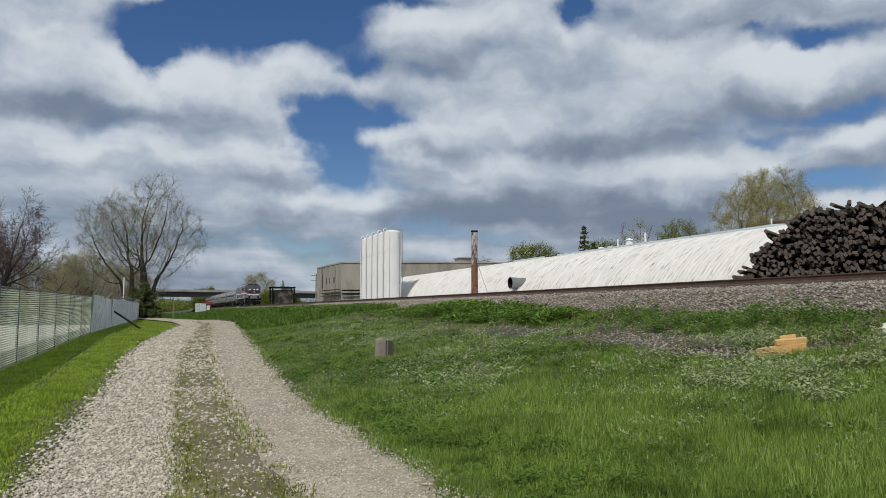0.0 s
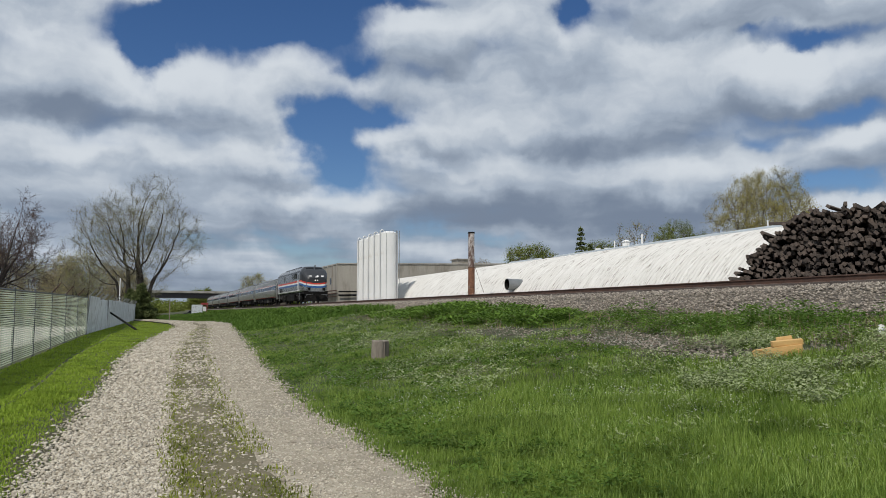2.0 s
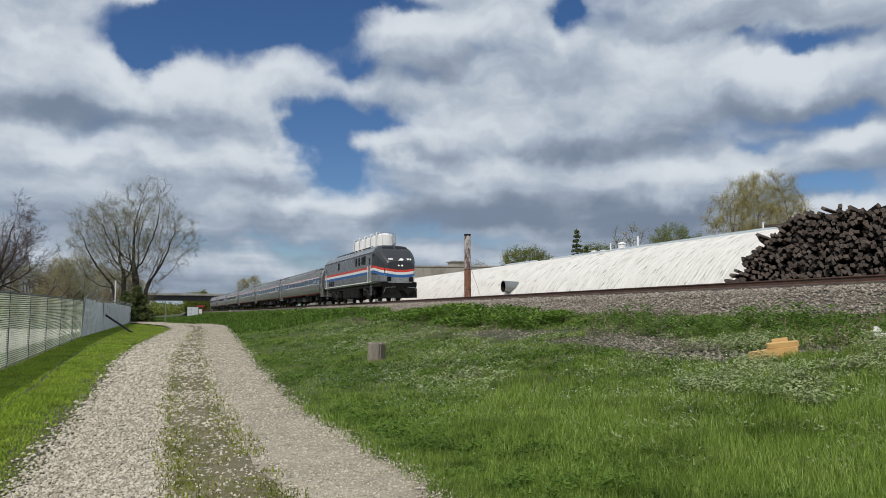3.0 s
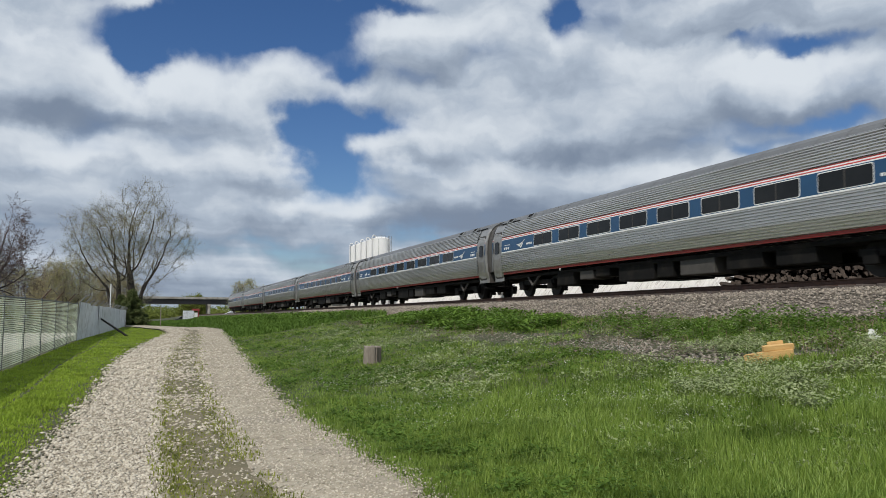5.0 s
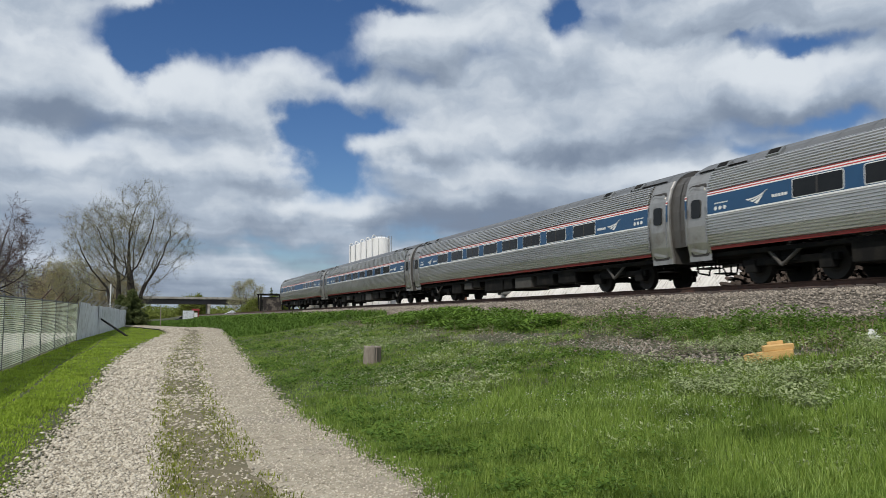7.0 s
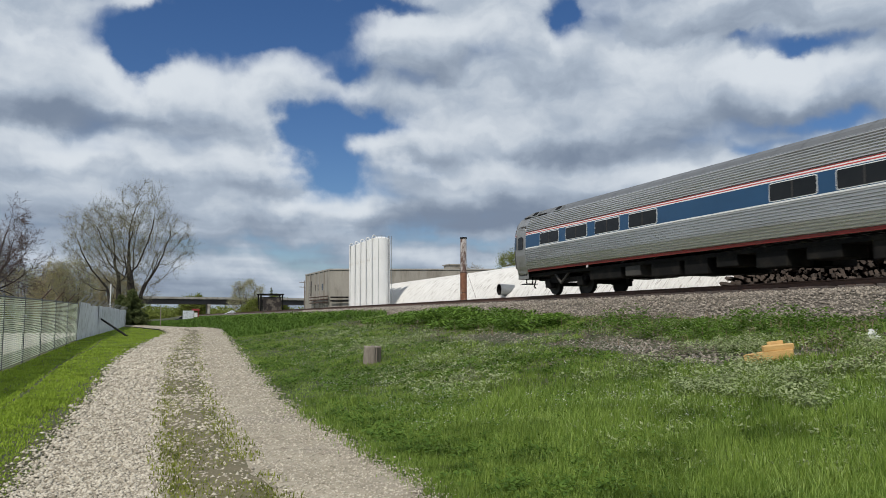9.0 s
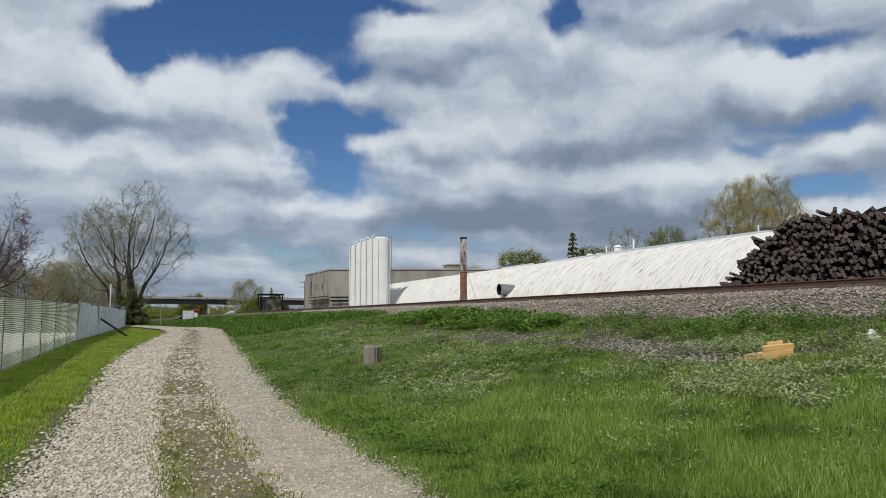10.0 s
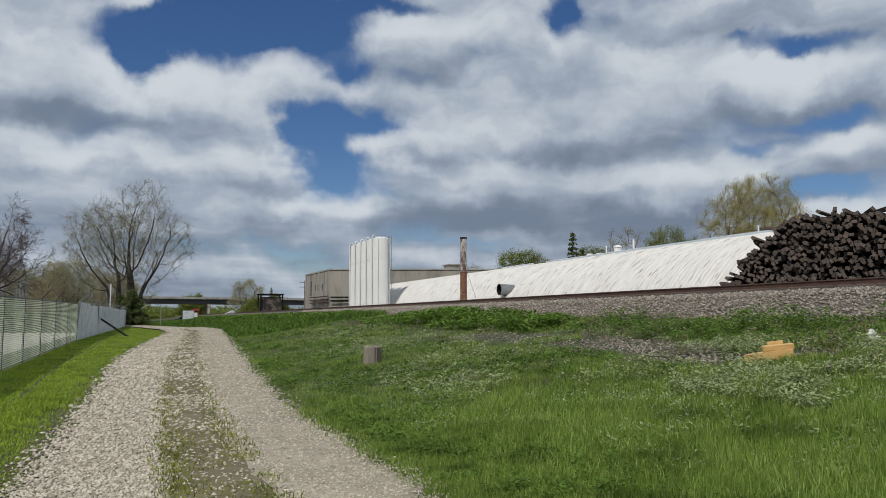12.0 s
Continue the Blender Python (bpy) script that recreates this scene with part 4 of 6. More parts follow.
shell = part("roof_shell", quick_mesh("roof_shell", sv, np.concatenate([np.stack([a, a + 1, a + n + 1], 1), np.stack([a, a + n + 1, a + n], 1)]), M["barrel"]), None, shed,
             "white corrugated steel vault")
for yy in (SHED_Y0 + .1, SHED_Y1 - .3):
    s = Shape().add([(SHED_X - SHED_R * math.cos(t), yy, SHED_Z + SHED_R * math.sin(t)) for t in ang], [tuple(range(n))])
    s.add([(SHED_X - SHED_R * math.cos(t), yy + .1, SHED_Z + SHED_R * math.sin(t)) for t in ang], [tuple(range(n))])
    part("end_wall", s, M["barrel"], shed)
# flashing along the crest with small fittings
for y0, y1 in ((-25, 49.0), (51.2, 56.5)):
    s = Shape().bevel_box(SHED_X - 1.15, SHED_X - .95, y0, y1, SHED_Z + SHED_R - .06, SHED_Z + SHED_R + .06, .02)
    part("ridge_flashing", s, M["trim"], shed, "pale blue-grey flashing along the crest")
for yy in (24, 30, 33.5, 38, 43.5):
    part("bracket", Shape().box(SHED_X - 1.25, SHED_X - 1.1, yy, yy + .3, SHED_Z + SHED_R - .28, SHED_Z + SHED_R - .12), M["dark"], shed)
for yy, r, h in ((40.9, .24, .42), (39.2, .06, .75), (44.2, .2, .25), (43.1, .2, .2), (42.2, .05, .6), (28.9, .035, .45)):
    v = Shape().tube((SHED_X - .4, yy, SHED_Z + SHED_R - .1), (SHED_X - .4, yy, SHED_Z + SHED_R + h), r, r, 12)
    if r > .2:
        v.tube((SHED_X - .4, yy, SHED_Z + SHED_R + h), (SHED_X - .4, yy, SHED_Z + SHED_R + h + .12), r * 1.25, r * .4, 12)
    part("roof_vent", v, M["silo"], shed, "small white roof vent")

# duct that sticks out of the vault
s = Shape()
duct_y, duct_z = 47.6, 3.35
for r, slot in ((.40, 0), (.35, 1)):
    m = 20
    ring = [(math.cos(k * math.tau / m) * r, math.sin(k * math.tau / m) * r) for k in range(m)]
    s.add([(22.75, duct_y + p + .15, duct_z + q + .08) for p, q in ring] + [(24.4, duct_y + p, duct_z + q) for p, q in ring], [(k, (k + 1) % m, m + (k + 1) % m, m + k) for k in range(m)], slot)
    if slot:
        s.add([(23.6, duct_y + p, duct_z + q) for p, q in ring], [tuple(range(m))], 1)
part("duct", s, [M["galv"], M["dark"]], shed, "open grey steel duct")

# rusty stack
stack = thing("chimney_stack", "rusty steel chimney stack with flaking white top", "chimney", pose(20.6, 49.0, 0.3))
part("shaft", Shape().tube((0, 0, 0), (0, 0, 4.3), .235, .235, 18), M["stack"], stack, "rust-streaked shaft")
part("top_section", Shape().tube((0, 0, 4.3), (0, 0, 6.75), .22, .22, 18), M["stack_top"], stack, "flaking white top section")
part("cap_ring", Shape().tube((0, 0, 6.72), (0, 0, 6.82), .245, .245, 18), M["dark"], stack, "sooty cap ring")
for z in (1.6, 2.9, 4.3):
    part("band", Shape().tube((0, 0, z), (0, 0, z + .06), .235, .235, 18), M["rust"], stack)
part("clean_out", Shape().bevel_box(-.27, .27, -.27, .1, 1.15, 1.75, .02), M["dark"], stack, "black clean-out box")
part("stay", Shape().tube((.1, -.2, 4.6), (.6, -1.9, 1.2), .012, .012, 5), M["rust"], stack)

# row of white silos
silo = thing("silo", "tall slender white silo with pipework on top", "silo", pose(21.5, 72.4, 0.75), "row of white silos")
R = 0.95
part("shell", Shape().tube((0, 0, 0), (0, 0, 8.55), R, R, 36, caps=False).tube((0, 0, 8.55), (0, 0, 8.75), R, .45, 36), M["silo"], silo, "smooth white cylindrical shell", smooth=False)
for z in (2.1, 4.3, 6.5):
    part("seam", Shape().tube((0, 0, z), (0, 0, z + .04), R + .008, R + .008, 36, caps=False), M["silo"], silo)
part("door", Shape().bevel_box(-.28, .28, -R - .04, -R + .1, .35, 1.5, .03), M["galv"], silo)
fill = Shape()
fill.tube((-R - .06, -.35, 0.2), (-R - .06, -.35, 8.6), .045, .045, 8)
for k in range(6):
    a0, a1 = radians(180 - k * 30), radians(180 - (k + 1) * 30)
    fill.tube((-R + .14 + .2 * math.cos(a0), -.35, 8.6 + .26 * math.sin(a0)), (-R + .14 + .2 * math.cos(a1), -.35, 8.6 + .26 * math.sin(a1)), .045, .045, 8)
part("fill_pipe", fill, M["silo"], silo, "white fill pipe with a swan neck")
guard = Shape()
for k in range(14):
    a0, a1 = k * math.tau / 14, (k + 1) * math.tau / 14
    p0, p1 = (R * .95 * math.cos(a0), R * .95 * math.sin(a0)), (R * .95 * math.cos(a1), R * .95 * math.sin(a1))
    guard.tube((*p0, 8.5), (*p0, 8.8), .010, .012, 4)
    guard.tube((*p0, 8.8), (*p1, 8.8), .010, .010, 4)
part("guard_rail", guard, M["galv"], silo)
part("ladder", Shape().box(R * .55, R * .55 + .04, -R * .86 - .1, -R * .86 - .06, .5, 8.8).box(R * .55 + .36, R * .55 + .4, -R * .86 + .1, -R * .86 + .14, .5, 8.8), M["galv"], silo)
part("conduit", Shape().tube((R * math.cos(radians(240)), R * math.sin(radians(240)) - .01, .4), (R * math.cos(radians(240)), R * math.sin(radians(240)) - .01, 8.5), .016, .016, 6), M["galv"], silo, "thin grey conduit down the shell")
for k in range(1, 5):
    copy_thing(silo, pose(21.5, 72.4 + 2.22 * k, 0.75))

# beige factory behind the silos
fac = thing("factory_building", "flat-roofed beige concrete factory with stained panels", "building", kind="structure")
P0, P1, P2 = Vector((28.75, 127, 0)), Vector((28.25, 146, 0)), Vector((66, 113, 0))
H = 9.55


def wall_between(a, b, z0, z1, th, inward):
    d = (b - a)
    w = Vector((inward[0], inward[1], 0)).normalized() * th
    return Shape().add([Vector((p.x, p.y, z)) + o for z in (z0, z1) for o in (Vector((0, 0, 0)), w) for p in (a, b)],
                       [(0, 1, 3, 2), (4, 6, 7, 5), (0, 4, 5, 1), (2, 3, 7, 6), (0, 2, 6, 4), (1, 5, 7, 3)])


part("wall", wall_between(P0, P1, -.5, H, .3, (1, 0)), M["concrete"], fac, "stained beige side wall")
part("wall", wall_between(P0 + Vector((.02, 0, 0)), P2, -.5, H, .3, (0, 1)), M["concrete"], fac, "plain beige front wall")
part("wall", wall_between(P2, P2 + Vector((8, 45, 0)), -.5, H, .3, (-1, 0)), M["concrete"], fac)
part("wall", wall_between(P1, P2 + Vector((8, 45, 0)), -.5, H, .3, (0, -1)), M["concrete"], fac)
rf = Shape().add([P0 + Vector((.1, .1, H - .2)), P2 + Vector((0, .2, H - .2)), P2 + Vector((8, 45, H - .2)), P1 + Vector((.1, 0, H - .2))], [(0, 1, 2, 3)])
part("roof", rf, M["bridge"], fac)
cope = wall_between(P0 + Vector((-.1, -.1, 0)), P2 + Vector((0, -.1, 0)), H, H + .22, .4, (0, 1))
part("coping", cope, M["bridge"], fac)
cope = wall_between(P0 + Vector((-.1, .35, 0)), P1 + Vector((-.1, 0, 0)), H, H + .22, .4, (1, 0))
part("coping", cope, M["bridge"], fac)


def on_side(u, z0, z1, w, d=.05):
    """A box on the factory's railway side, u metres from its corner."""
    q = P0.lerp(P1, u / (P1 - P0).length)
    return Shape().box(q.x - d, q.x + .05, q.y - w / 2, q.y + w / 2, z0, z1)


for k in range(6):
    part("pilaster", on_side(.5 + k * 3.5, 0, H, .5, .12), M["concrete"], fac)
for k, (u, z0, z1) in enumerate(((14.5, 5.5, 8.2), (11.0, 6.3, 7.4), (8.0, 6.3, 7.4), (5.0, 6.3, 7.4))):
    part("window", on_side(u, z0, z1, 1.5 if k == 0 else 1.0), M["glass"], fac)
for z in (4.1, 4.6, 5.1):
    part("pipe", Shape().tube((P0.x - .35, P0.y - .2, z), (P1.x - .35, P1.y - 6, z), .10, .10, 6), M["rust"], fac)
for z in (4.3, 4.9):
    part("pipe", Shape().tube((P0.x, P0.y - .5, z), (P0.x + 9, P0.y - 3.6, z), .12, .12, 6), M["dark"], fac)
part("loading_door", Shape().box(P0.x + 1.0, P0.x + 5.0, P0.y - 2.0, P0.y - .4, -.5, 2.6), M["dark"], fac, "dark loading door")
part("rooftop_box", Shape().bevel_box(49.5, 52.5, 124, 127, H - .1, H + 1.2, .05).box(49.3, 52.7, 123.8, 127.2, H + 1.2, H + 1.35), M["concrete"], fac)
low = thing("low_building", "low grey flat-roofed building behind the shed", "building", kind="structure")
part("wall", Shape().bevel_box(42, 60, 100, 112, -.5, 7.3, .05), M["concrete"], low)
part("roof", Shape().bevel_box(41.7, 60.3, 99.7, 112.3, 7.3, 7.6, .05), M["bridge"], low)

# pile of old railway ties
pile = thing("tie_pile", "big heap of old dark creosoted railway ties", "timber pile", pose(0, 0, 0))
tie = Shape().bevel_box(-1.28, 1.28, -.078, .078, -.056, .056, .010, seg=1).mesh("tie", M["tie"])
pr = random.Random(5)
PILE_Y0, PILE_Z0 = 21.4, 0.55
count = 0


def pile_top(y):
    """Height of the heap along the railway."""
    return float(np.interp(y, [15, 17, 18.2, 20.2, 21.2, 22.0, 22.8, 23.5, 24.2], [5.0, 4.95, 4.95, 5.15, 5.1, 4.85, 4.3, 3.5, 2.5]))


rest = Shape()
tv, tf = [tuple(v.co) for v in tie.vertices], [tuple(f.vertices) for f in tie.polygons]
for layer in range(2):
    z = PILE_Z0 + .1
    while z < 6.1:
        y = 14.5
        while y < 24.9:
            if z < pile_top(y) + pr.uniform(-.16, .12):
                x = 22.0 + (z - .5) * .22 + pr.uniform(-.16, .16) + layer * 1.7
                loose = 1.0 if z < 4.6 else 1.3
                m = pose(x, y + .75, z + pr.uniform(-.06, .06), pr.uniform(0, 90), pr.uniform(-5, 5), 42 + pr.uniform(-15, 15) * loose)
                if layer == 0 and y > 18.2 and z > 1.9 and count < 330:
                    part("tie", tie, None, pile, at=m)
                    count += 1
                else:
                    rest.add([m @ Vector(v) for v in tv], tf)
            y += pr.uniform(.14, .185)
        z += .118 if layer == 0 else .4
tagged(part("stacked_timber", rest, M["tie_rest"], pile, "close-packed tie ends"), kind="stuff")
for k in range(12):      # a few thrown on top, lengthwise
    y = 15 + k * .6 + pr.uniform(-.3, .3)
    part("tie", tie, None, pile, at=pose(23.0 + pr.uniform(-.5, .4), y, pile_top(y) - .10, pr.uniform(-8, 8), pr.uniform(-2, 2), 80 + pr.uniform(-40, 40)))
# ---------------------------------------------------------------- far bridge, tank frame, poles
bridge = thing("overpass", "long low concrete road overpass with dark girders", "bridge", kind="structure")
B0, B1 = Vector((-90, 262, 0)), Vector((130, 292, 0))


def along(u):
    return B0.lerp(B1, u)


for z0, z1, th, m, nm in ((6.1, 7.7, 9.0, "girder", "girder"), (7.7, 8.0, 10.4, "bridge", "deck")):
    part(nm, wall_between(B0 + Vector((0, -.6 if nm == "deck" else 0, 0)), B1 + Vector((0, -.6 if nm == "deck" else 0, 0)), z0, z1, th, (0, 1)), M[m], bridge)
part("parapet", wall_between(B0 + Vector((0, -.75, 0)), B1 + Vector((0, -.75, 0)), 7.85, 8.55, .3, (0, 1)), M["bridge"], bridge)
for k in range(9):
    p = along(.08 + k * .105)
    s = Shape()
    for q in (0, 4, 8):
        s.tube((p.x, p.y + .5 + q, -.3), (p.x, p.y + .5 + q, 5.6), .5, .5, 10)
    s.box(p.x - .6, p.x + .6, p.y, p.y + 9, 5.4, 6.1)
    part("pier", s, M["bridge"], bridge)

hut = thing("tank_frame", "dark rusted square tank in a steel frame", "tank", pose(24.9, 168, 2.0))
part("tank", Shape().bevel_box(-2.1, 2.1, -1.8, 1.8, .1, 3.9, .1), M["tank"], hut, "dark mottled tank wall")
for x in (-2.3, 2.3):
    for y in (-2.0, 2.0):
        part("post", Shape().box(x - .14, x + .14, y - .14, y + .14, -2.6, 4.3), M["dark"], hut)
for y in (-2.0, 2.0):
    part("beam", Shape().box(-2.6, 2.6, y - .15, y + .15, 4.3, 4.6), M["dark"], hut)

pole = thing("utility_pole", "grey wooden utility pole with two crossarms", "utility pole", pose(36.2, 188, 0))
part("pole", Shape().tube((0, 0, 0), (0, 0, 10.6), .17, .12, 10), M["old_wood"], pole)
for z in (8.9, 10.1):
    arm = part("crossarm", Shape().box(-1.3, 1.3, -.08, .08, z, z + .16), M["old_wood"], pole)
    for x in (-1.15, -.6, .6, 1.15):
        part("insulator", Shape().tube((x, 0, z + .16), (x, 0, z + .4), .07, .05, 6), M["white"], arm)

# small yard buildings and vehicles far off under the bridge
shack = thing("pink_white_hut", "small white and dull red hut on posts", "hut", pose(9.4, 190, 0.9) @ Matrix.Scale(.66, 4))
part("wall", Shape().bevel_box(-2.4, 1.2, -1.5, 1.5, 0, 3.3, .04), M["sheet"], shack)
part("frame", Shape().box(.6, 3.2, -1.3, -1.1, 3.3, 4.0).box(.8, 1.1, -1.3, -1.1, -.9, 3.3).box(2.6, 2.9, -1.3, -1.1, -.9, 3.3), M["sill_red"], shack)
part("sign", Shape().box(1.4, 2.5, -1.6, -1.4, 1.0, 2.6), M["white"], shack)
shed2 = thing("small_shed", "small weathered shed with pale gable roof", "shed", pose(17.6, 176, 0.4) @ Matrix.Scale(.8, 4))
part("wall", Shape().bevel_box(-1.6, 1.6, -1.8, 1.8, -.5, 2.4, .04), M["amber"], shed2)
part("roof", Shape().add([(-1.8, -2, 2.3), (0, -2, 3.3), (1.8, -2, 2.3), (-1.8, 2, 2.3), (0, 2, 3.3), (1.8, 2, 2.3)], [(0, 1, 4, 3), (1, 2, 5, 4), (0, 2, 1), (3, 4, 5), (0, 3, 5, 2)]), M["sheet"], shed2)


def car(at, paint, label):
    c = thing("parked_car", label, "car", at, "parked cars")
    s = Shape()
    prof = [(-2.2, .3), (-2.25, .7), (-1.5, .85), (-.8, 1.4), (.8, 1.45), (1.5, .95), (2.2, .85), (2.25, .3)]
    k = len(prof)
    s.add([(x, y, z) for y in (-.85, .85) for x, z in prof], [tuple(range(k)), tuple(range(2 * k - 1, k - 1, -1))] + [(q, q + 1, k + q + 1, k + q) for q in range(k - 1)])
    part("body", s, paint, c)
    part("side_window", Shape().add([(-1.2, -.87, .9), (1.3, -.87, .95), (.75, -.87, 1.38), (-.75, -.87, 1.33)], [(0, 1, 2, 3)]), M["glass"], c)
    for x in (-1.4, 1.4):
        for y in (-.8, .8):
            part("wheel", Shape().tube((x, y - .1, .32), (x, y + .1, .32), .32, .32, 14), M["rubber"], c)
    return c


car(pose(28.5, 162, 0.55), M["silo"], "white car parked beyond the railway")
car(pose(36, 172, 0.6), M["sheet"], "pale grey car parked by the factory")
car(pose(17.2, 160, .35), M["white"], "white car parked by the far yard")
car(pose(8.5, 200, .3), M["charcoal"], "dark car parked under the overpass")

# ---------------------------------------------------------------- chain-link fence with slats
fence = thing("chain_link_fence", "chain-link fence with grey-green privacy slats", "fence", kind="structure")
FY = [20.0, 22.6, 26.2, 30.2, 34.6, 39.6, 45.0]
FX = -3.5


def fz(y):
    return float(ground_z(-3.0, y))


SL = M["slat"]
slat_me = Shape().box(-.005, .005, -.5, .5, 0, .031).mesh("slat", SL)
fys = list(np.arange(6.0, 20.0, 2.8)) + FY
for q in range(len(fys)):
    y = fys[q]
    z = fz(y)
    part("post", Shape().tube((FX, y, z - .2), (FX, y, z + 2.02), .03, .03, 8).tube((FX, y, z + 2.02), (FX, y, z + 2.05), .035, .02, 8), M["fence_post"], fence)
    if q + 1 < len(fys):
        y1 = fys[q + 1]
        z1 = fz(y1)
        if y > 27:
            part("wire_arm", Shape().tube((FX, y, z + 2.0), (FX + .3, y - .12, z + 2.36), .025, .02, 5), M["rust"], fence)
        part("top_rail", Shape().tube((FX, y, z + 1.97), (FX, y1, z1 + 1.97), .022, .022, 6), M["fence_post"], fence)
        L = y1 - y
        for k in range(33):
            part("slat", slat_me, None, fence, at=Matrix.Translation((FX + .01, (y + y1) / 2, (z + z1) / 2 + .08 + k * .057)) @ pose(0, 0, 0, math.degrees(math.atan2(z1 - z, L)), 0, 0) @ Matrix.Diagonal((1, L * .985, 1, 1)))
        w = Shape()        # diamond mesh
        m = int(L / .34)
        for k in range(m):
            a0 = y + k * L / m
            for dz in range(8):
                zz = z + .05 + dz * .24
                w.box(FX - .022, FX - .018, a0 - .002, a0 + .002, zz, zz + .24, 0)
        part("wire_mesh", w, M["galv"], fence)

far_fence = thing("sheeted_fence", "leaning fence of pale grey sheets topped with barbed wire arms", "fence", kind="structure")
A, Bp = Vector((FX, 45.0, 0)), Vector((-2.5, 108.0, 0))
NS = 22
for k in range(NS):
    a, b = A.lerp(Bp, k / NS), A.lerp(Bp, (k + 1) / NS)
    za, zb = fz(a.y), fz(b.y)
    h = 2.0 + pr.uniform(-.05, .1)
    lean = pr.uniform(-.05, .22) if k < 8 else pr.uniform(-.03, .05)
    s = Shape()
    m = 10
    for q in range(m):
        p, r = a.lerp(b, q / m), a.lerp(b, (q + .93) / m)
        d = .012 if q % 2 else 0
        s.add([(p.x + d, p.y, za), (r.x + d, r.y, za), (r.x + d + lean, r.y, za + h), (p.x + d + lean, p.y, za + h),
               (p.x + d - .02, p.y, za), (r.x + d - .02, r.y, za), (r.x + d + lean - .02, r.y, za + h), (p.x + d + lean - .02, p.y, za + h)],
              [(0, 1, 2, 3), (7, 6, 5, 4), (0, 3, 7, 4), (1, 5, 6, 2), (3, 2, 6, 7)])
    part("sheet", s, M["sheet"], far_fence)
    part("post", Shape().tube((a.x - .05, a.y, za - .1), (a.x - .05 + lean, a.y, za + h + .05), .04, .04, 8), M["galv"], far_fence)
    part("wire_arm", Shape().tube((a.x - .05 + lean, a.y, za + h), (a.x + .28 + lean, a.y - .1, za + h + .36), .035, .03, 5), M["galv"], far_fence)
    part("barbed_wire", Shape().tube((a.x + .24 + lean, a.y - .1, za + h + .34), (b.x + .2, b.y, zb + 2.3), .008, .008, 4), M["galv"], far_fence)
part("brace", Shape().tube((A.x + .1, 62, fz(60) + 1.25), (A.x + 2.3, 54, fz(55) + .02), .07, .07, 8), M["dark"], far_fence, "dark fallen brace")

flag = thing("flag_pole", "thin white pole behind the fence", "pole", pose(-3.9, 92, .3))
part("shaft", Shape().tube((0, 0, 0), (0, 0, 4.9), .07, .06, 8), M["white"], flag)
yard = tagged(new("pavement", grid("pavement", np.linspace(-60, -4.6, 12), np.linspace(12, 66, 28), lambda x, y: ground_z(x, y) + .03, M["asphalt"])), "pale paved yard behind the fence", "pavement", kind="structure")

# ---------------------------------------------------------------- posts, stump and timber near the lane
gz = float(ground_z(5.6, 19.3))
sv, sf, srng = [], [], random.Random(21)
groove = [1 - (srng.uniform(.05, .16) if srng.random() < .4 else srng.uniform(0, .03)) for _ in range(44)]
for zi, z in enumerate((-.1, .1, .25, .38, .44, .47)):
    for k in range(44):
        a = k * math.tau / 44
        r = .238 * groove[k] * (1 + .02 * math.sin(3 * a + zi)) * (.95 if zi == 5 else 1)
        sv.append((r * math.cos(a), r * math.sin(a), z + (srng.uniform(-.02, .012) if zi >= 4 else 0)))
sv.append((0, 0, .445))
sf = [(q * 44 + k, q * 44 + (k + 1) % 44, q * 44 + 44 + (k + 1) % 44, q * 44 + 44 + k) for q in range(5) for k in range(44)] + [(220 + k, 220 + (k + 1) % 44, 264) for k in range(44)]
stump = tagged(new("post_stump", Shape().add(sv, sf).mesh("post_stump", M["old_wood"])), "short weathered grey timber post stump in the grass", "stump")
stump.matrix_basis = pose(5.6, 19.6, gz, 2, 1, 0)

log = thing("split_timber", "fresh yellow split piece of timber lying on gravel", "timber", pose(9.1, 9.25, float(ground_z(9.1, 9.25)), 0, 0, -34) @ Matrix.Scale(.62, 4))
s = Shape()
s.add([(-.66, -.24, 0), (.46, -.26, 0), (.60, .17, 0), (-.5, .18, 0), (-.70, -.20, .20), (.46, -.23, .37), (.54, .14, .42), (-.46, .14, .24), (-.12, -.23, .30), (0, .14, .33)],
      [(0, 1, 5, 8, 4), (1, 2, 6, 5), (2, 3, 7, 9, 6), (3, 0, 4, 7), (4, 8, 9, 7), (8, 5, 6, 9), (3, 2, 1, 0)])
part("slab", s, M["fresh_wood"], log)
s = Shape()
s.bevel_box(-.2, .54, -.16, .02, .33, .47, .02, 0, pose(0, 0, 0, 5, -6, 4))
s.bevel_box(-.02, .36, .0, .12, .38, .55, .02, 0, pose(0, 0, 0, -7, -9, -8))
s.bevel_box(-.6, .2, -.06, .1, .235, .28, .015, 0, pose(0, 0, 0, 0, -6, 0))
part("splinter", s, M["fresh_wood"], log)
mk = thing("marker_post", "thin wooden stake beside the lane bend", "stake", pose(1.4, 92, .35))
part("stake", Shape().tube((0, 0, -.2), (0, 0, 2.3), .06, .05, 6), M["old_wood"], mk)
